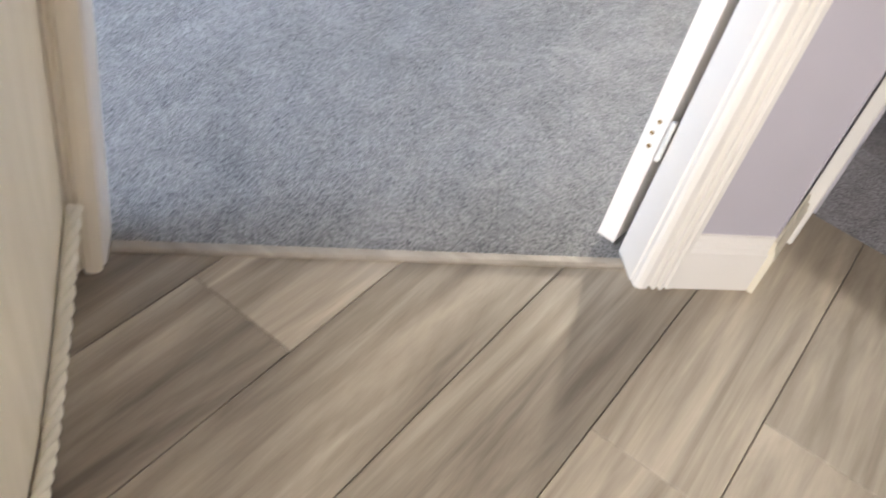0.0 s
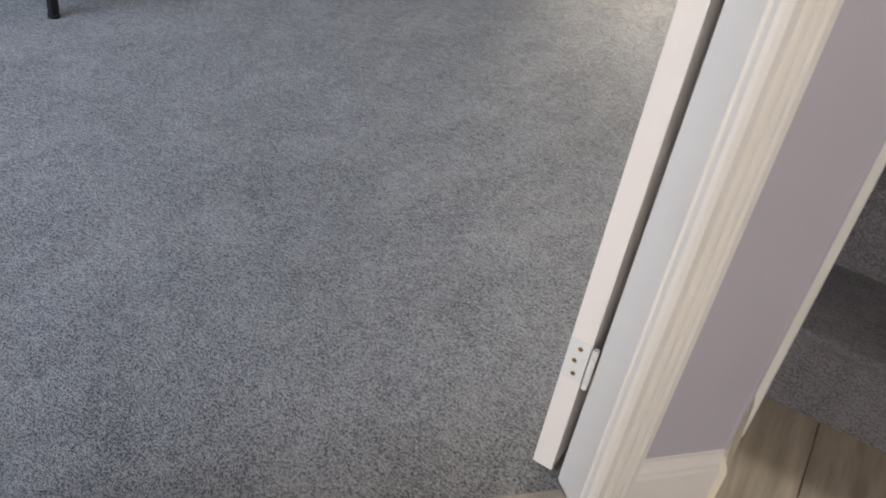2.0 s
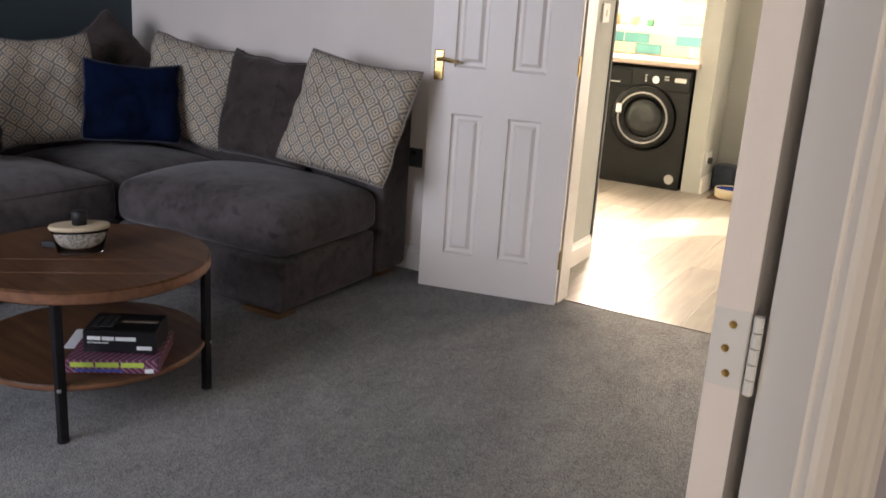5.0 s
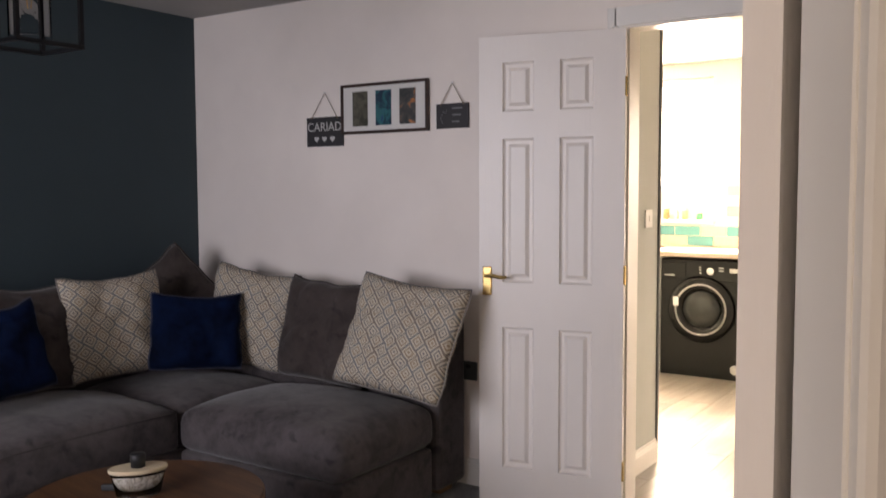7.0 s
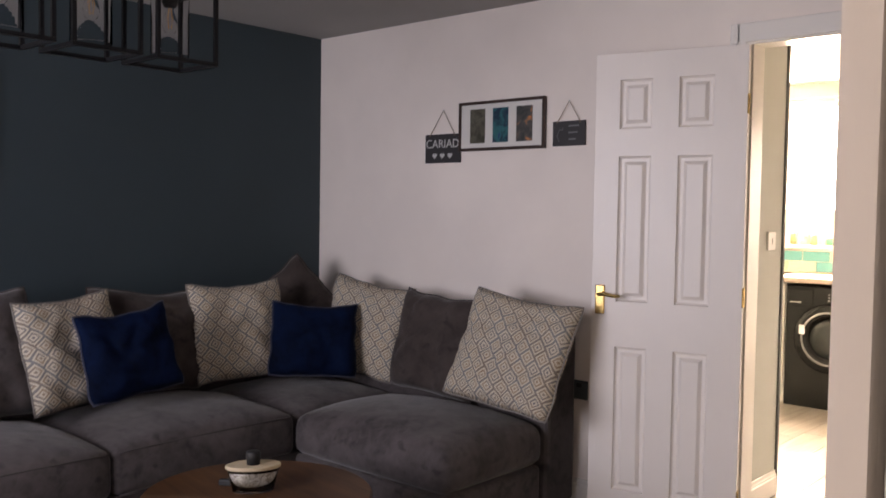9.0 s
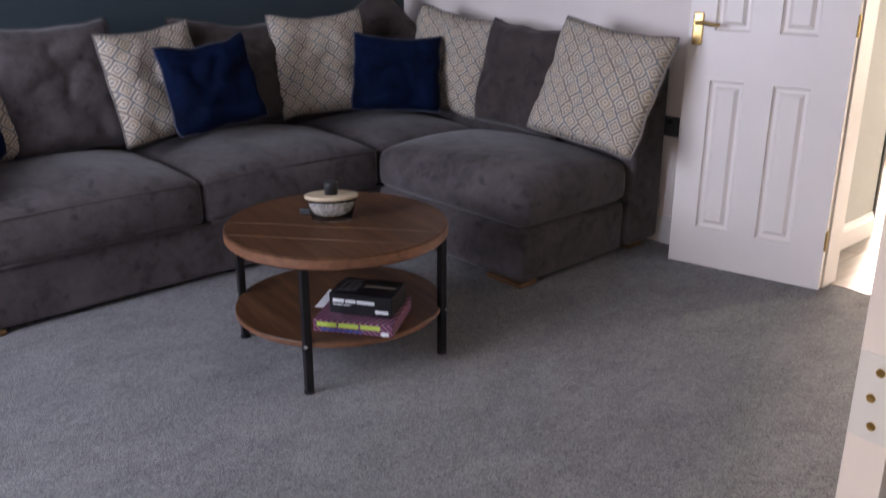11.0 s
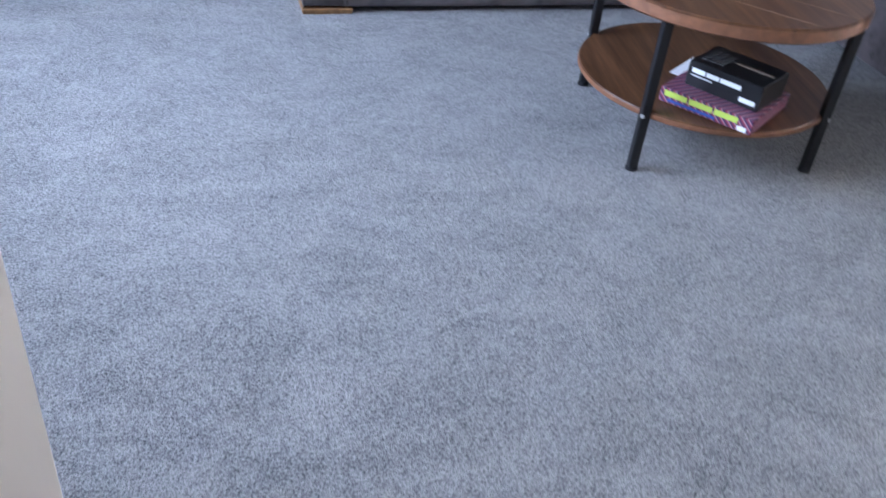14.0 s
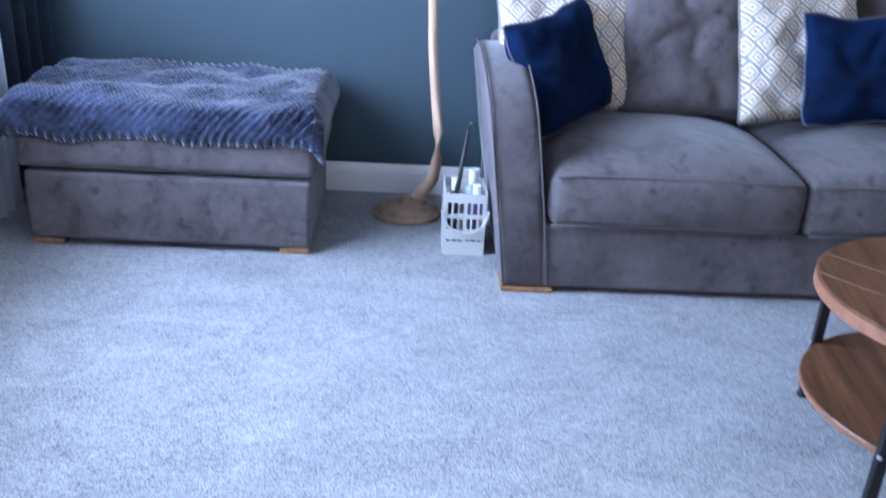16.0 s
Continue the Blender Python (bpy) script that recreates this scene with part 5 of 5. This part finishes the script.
bowl = tagged(empty("pet_bowl", (-1.345, 6.655, 0.0125)), label="cream pet bowl with dark blue inside on a brown mat", category="bowl")
part("bowl", lathe([(0, 0.0), (0.095, 0.0), (0.108, 0.008), (0.112, 0.062), (0.108, 0.066), (0.102, 0.062), (0.098, 0.016), (0, 0.012)], 36), painted("cream_glaze", (0.70, 0.60, 0.42), 0.3), bowl, "", True)
part("inside", lathe([(0, 0.0125), (0.0965, 0.0165), (0.1008, 0.060), (0.0998, 0.060), (0.0955, 0.0185), (0, 0.0145)], 36), mat("blue_glaze", (0.02, 0.05, 0.28), 0.2), bowl, "glossy dark blue inside", True)
pm = tagged(empty("feeding_mat", (-1.26, 6.68, 0.007)), label="thin brown mat under the pet bowl on the kitchen floor", category="mat")
part("mat", box((-0.22, -0.15, 0.0), (0.24, 0.2, 0.005), 0.002, 1), painted("brown_mat", (0.16, 0.09, 0.06), 0.8), pm)
bin_ = tagged(empty("pedal_bin", (-1.23, 6.98, 0.007)), label="brushed steel cylindrical pedal bin with black base and lid", category="bin")
part("body", lathe([(0, 0.032), (0.115, 0.032), (0.118, 0.036), (0.118, 0.575), (0, 0.575)], 40), M_STEEL, bin_, "", True)
part("base", lathe([(0, 0), (0.124, 0), (0.124, 0.026), (0.117, 0.0315), (0, 0.0315)], 40), M_BLACK, bin_, "", True)
part("lid", lathe([(0, 0.576), (0.122, 0.576), (0.122, 0.60), (0.10, 0.64), (0.04, 0.655), (0, 0.656)], 40), M_BLACK, bin_, "", True)
part("pedal", box((-0.03, -0.155, 0.006), (0.03, -0.118, 0.016), 0.003, 1), M_BLACK, bin_)
bag = tagged(empty("shopping_bag", (-1.46, 6.96, 0.007)), label="dark blue folded bag standing against the kitchen pier", category="bag")
cushion_block((-0.085, -0.07, 0.0), (0.07, 0.10, 0.17), 0.02, 0.02, M_DRAPE, "body", bag, 4, 0, 5)

# bits on the kitchen window board
for k, (x, r, h, c) in enumerate(((-2.45, 0.022, 0.10, (0.5, 0.3, 0.15)), (-2.38, 0.03, 0.075, (0.6, 0.55, 0.45)), (-2.30, 0.022, 0.085, (0.55, 0.35, 0.2)), (-2.19, 0.024, 0.06, (0.05, 0.35, 0.16)))):
    j_ = tagged(empty("jar", (x, 7.06, KW[2])), label=("amber", "cream", "brown", "green")[k] + " small jar standing on the kitchen window board", category="jar", group="jars on the kitchen window board")
    part("body", lathe([(0, 0), (r, 0), (r, h * 0.75), (r * 0.8, h * 0.8), (0, h * 0.8)], 18), mat("jar_glaze", c, 0.3), j_, "", True)
    part("lid", lathe([(0, h * 0.805), (r * 0.85, h * 0.805), (r * 0.85, h), (0, h)], 18), M_PLASTIC, j_)

# ---- pieces: splashback tiles, floor boards ----
def share(name, me, parent, at):
    o = new(name, me)
    o.parent = parent
    o.location = at
    return o


def piece_mesh(name, bm, material):
    me = bpy.data.meshes.new(name)
    bm.to_mesh(me)
    bm.free()
    me.materials.append(material)
    return me


splash = setting(empty("splashback", (0, 0, 0)), "brick bonded glazed tiles in cream, teal and pale green")
part("grout", box((-3.295, KY1 - 0.004, 0.916), (-1.695, KY1 - 0.0005, 1.376)), painted("grout_white", (0.62, 0.60, 0.56), 0.9), splash)
tile_m = [mat("cream_tile", (0.62, 0.55, 0.40), 0.2), mat("teal_tile", (0.10, 0.33, 0.34), 0.2), mat("pale_green_tile", (0.36, 0.50, 0.38), 0.2)]
tile_me = [piece_mesh("tile", box((-0.097, -0.006, -0.036), (0.097, 0.0, 0.036), 0.002, 1), m) for m in tile_m]
rt = random.Random(5)
for r_ in range(6):
    z = 0.955 + r_ * 0.0765
    for c_ in range(9):
        x = -3.19 + c_ * 0.2 + (0.1 if r_ % 2 else 0)
        if x + 0.098 > -1.695 or (x - 0.1 < KW[1] + 0.03 and z + 0.036 > KW[2] - 0.035):
            continue
        share("tile", tile_me[rt.choice((0, 0, 1, 1, 2))], splash, (x, KY1 - 0.005, z))


def board(width, y0a, y0b, y1a, y1b, material):
    """One floor board; its two ends may be cut aslant."""
    g, b = 0.0006, 0.0012
    bm = bmesh.new()
    w = width / 2 - g
    lo = [(-w, y0a + g), (w, y0b + g), (w, y1b - g), (-w, y1a - g)]
    hi = [(-w + b, y0a + g + b), (w - b, y0b + g + b), (w - b, y1b - g - b), (-w + b, y1a - g - b)]
    r0 = [bm.verts.new((x, y, -0.010)) for x, y in lo]
    r1 = [bm.verts.new((x, y, -0.0014)) for x, y in lo]
    r2 = [bm.verts.new((x, y, 0.0)) for x, y in hi]
    for u, v in ((r0, r1), (r1, r2)):
        for k in range(4):
            bm.faces.new((u[k], u[(k + 1) % 4], v[(k + 1) % 4], v[k]))
    bm.faces.new(r2)
    bm.faces.new(r0[::-1])
    return piece_mesh("board", bm, material)


setting(part("subfloor", box((-0.95, -1.5, -0.2), (1.05, 1.62, -0.0105)), M_JOINT), "dark underlay beneath the hall boards")
hallf = setting(empty("hall_floor", (0, 0, 0)), "greyed oak laminate boards running towards the stairs")
rb = random.Random(11)
PW = 0.1985
for k in range(-2, 9):
    xc = -0.688 + PW * (k + 0.5)
    if xc - PW / 2 > 0.96:
        continue
    xl, xr = xc - PW / 2, xc + PW / 2
    top = [1.60 if xr > -0.12 else min(x + 1.375, 1.60) for x in (xl, xr)]
    first = {0: 0.61, 3: 0.815}.get(k, -0.4 + 1.1 * rb.random())
    cuts = [first + 1.22 * q for q in range(-3, 4)]
    cuts = [c for c in cuts if -1.39 < c < min(top) - 0.06]
    ys = [-1.40] + cuts
    for q, y0 in enumerate(ys):
        last = q == len(ys) - 1
        ya, yb = (top[0], top[1]) if last else (ys[q + 1], ys[q + 1])
        share("board", board(PW, 0.0, 0.0, ya - y0, yb - y0, M_PLANK), hallf, (xc, y0, 0.0))

setting(part("subfloor", box((-3.4, YN + 0.04, -0.2), (1.15, KY1 + 0.1, -0.0105)), M_JOINT), "dark underlay beneath the kitchen boards")
kf = setting(empty("kitchen_floor", (0, 0, 0)), "pale oak laminate boards in the kitchen")
for k in range(23):
    xc = -3.30 + PW * (k + 0.5)
    y_start = YN + 0.055
    cuts = [y_start + 0.15 + 1.0 * rb.random() + 1.22 * q for q in range(0, 3)]
    ys = [y_start] + [c for c in cuts if c < KY1 - 0.1] + [KY1]
    for a, b in zip(ys, ys[1:]):
        share("board", board(PW, 0.0, 0.0, b - a, b - a, M_KPLANK), kf, (xc, a, 0.006))
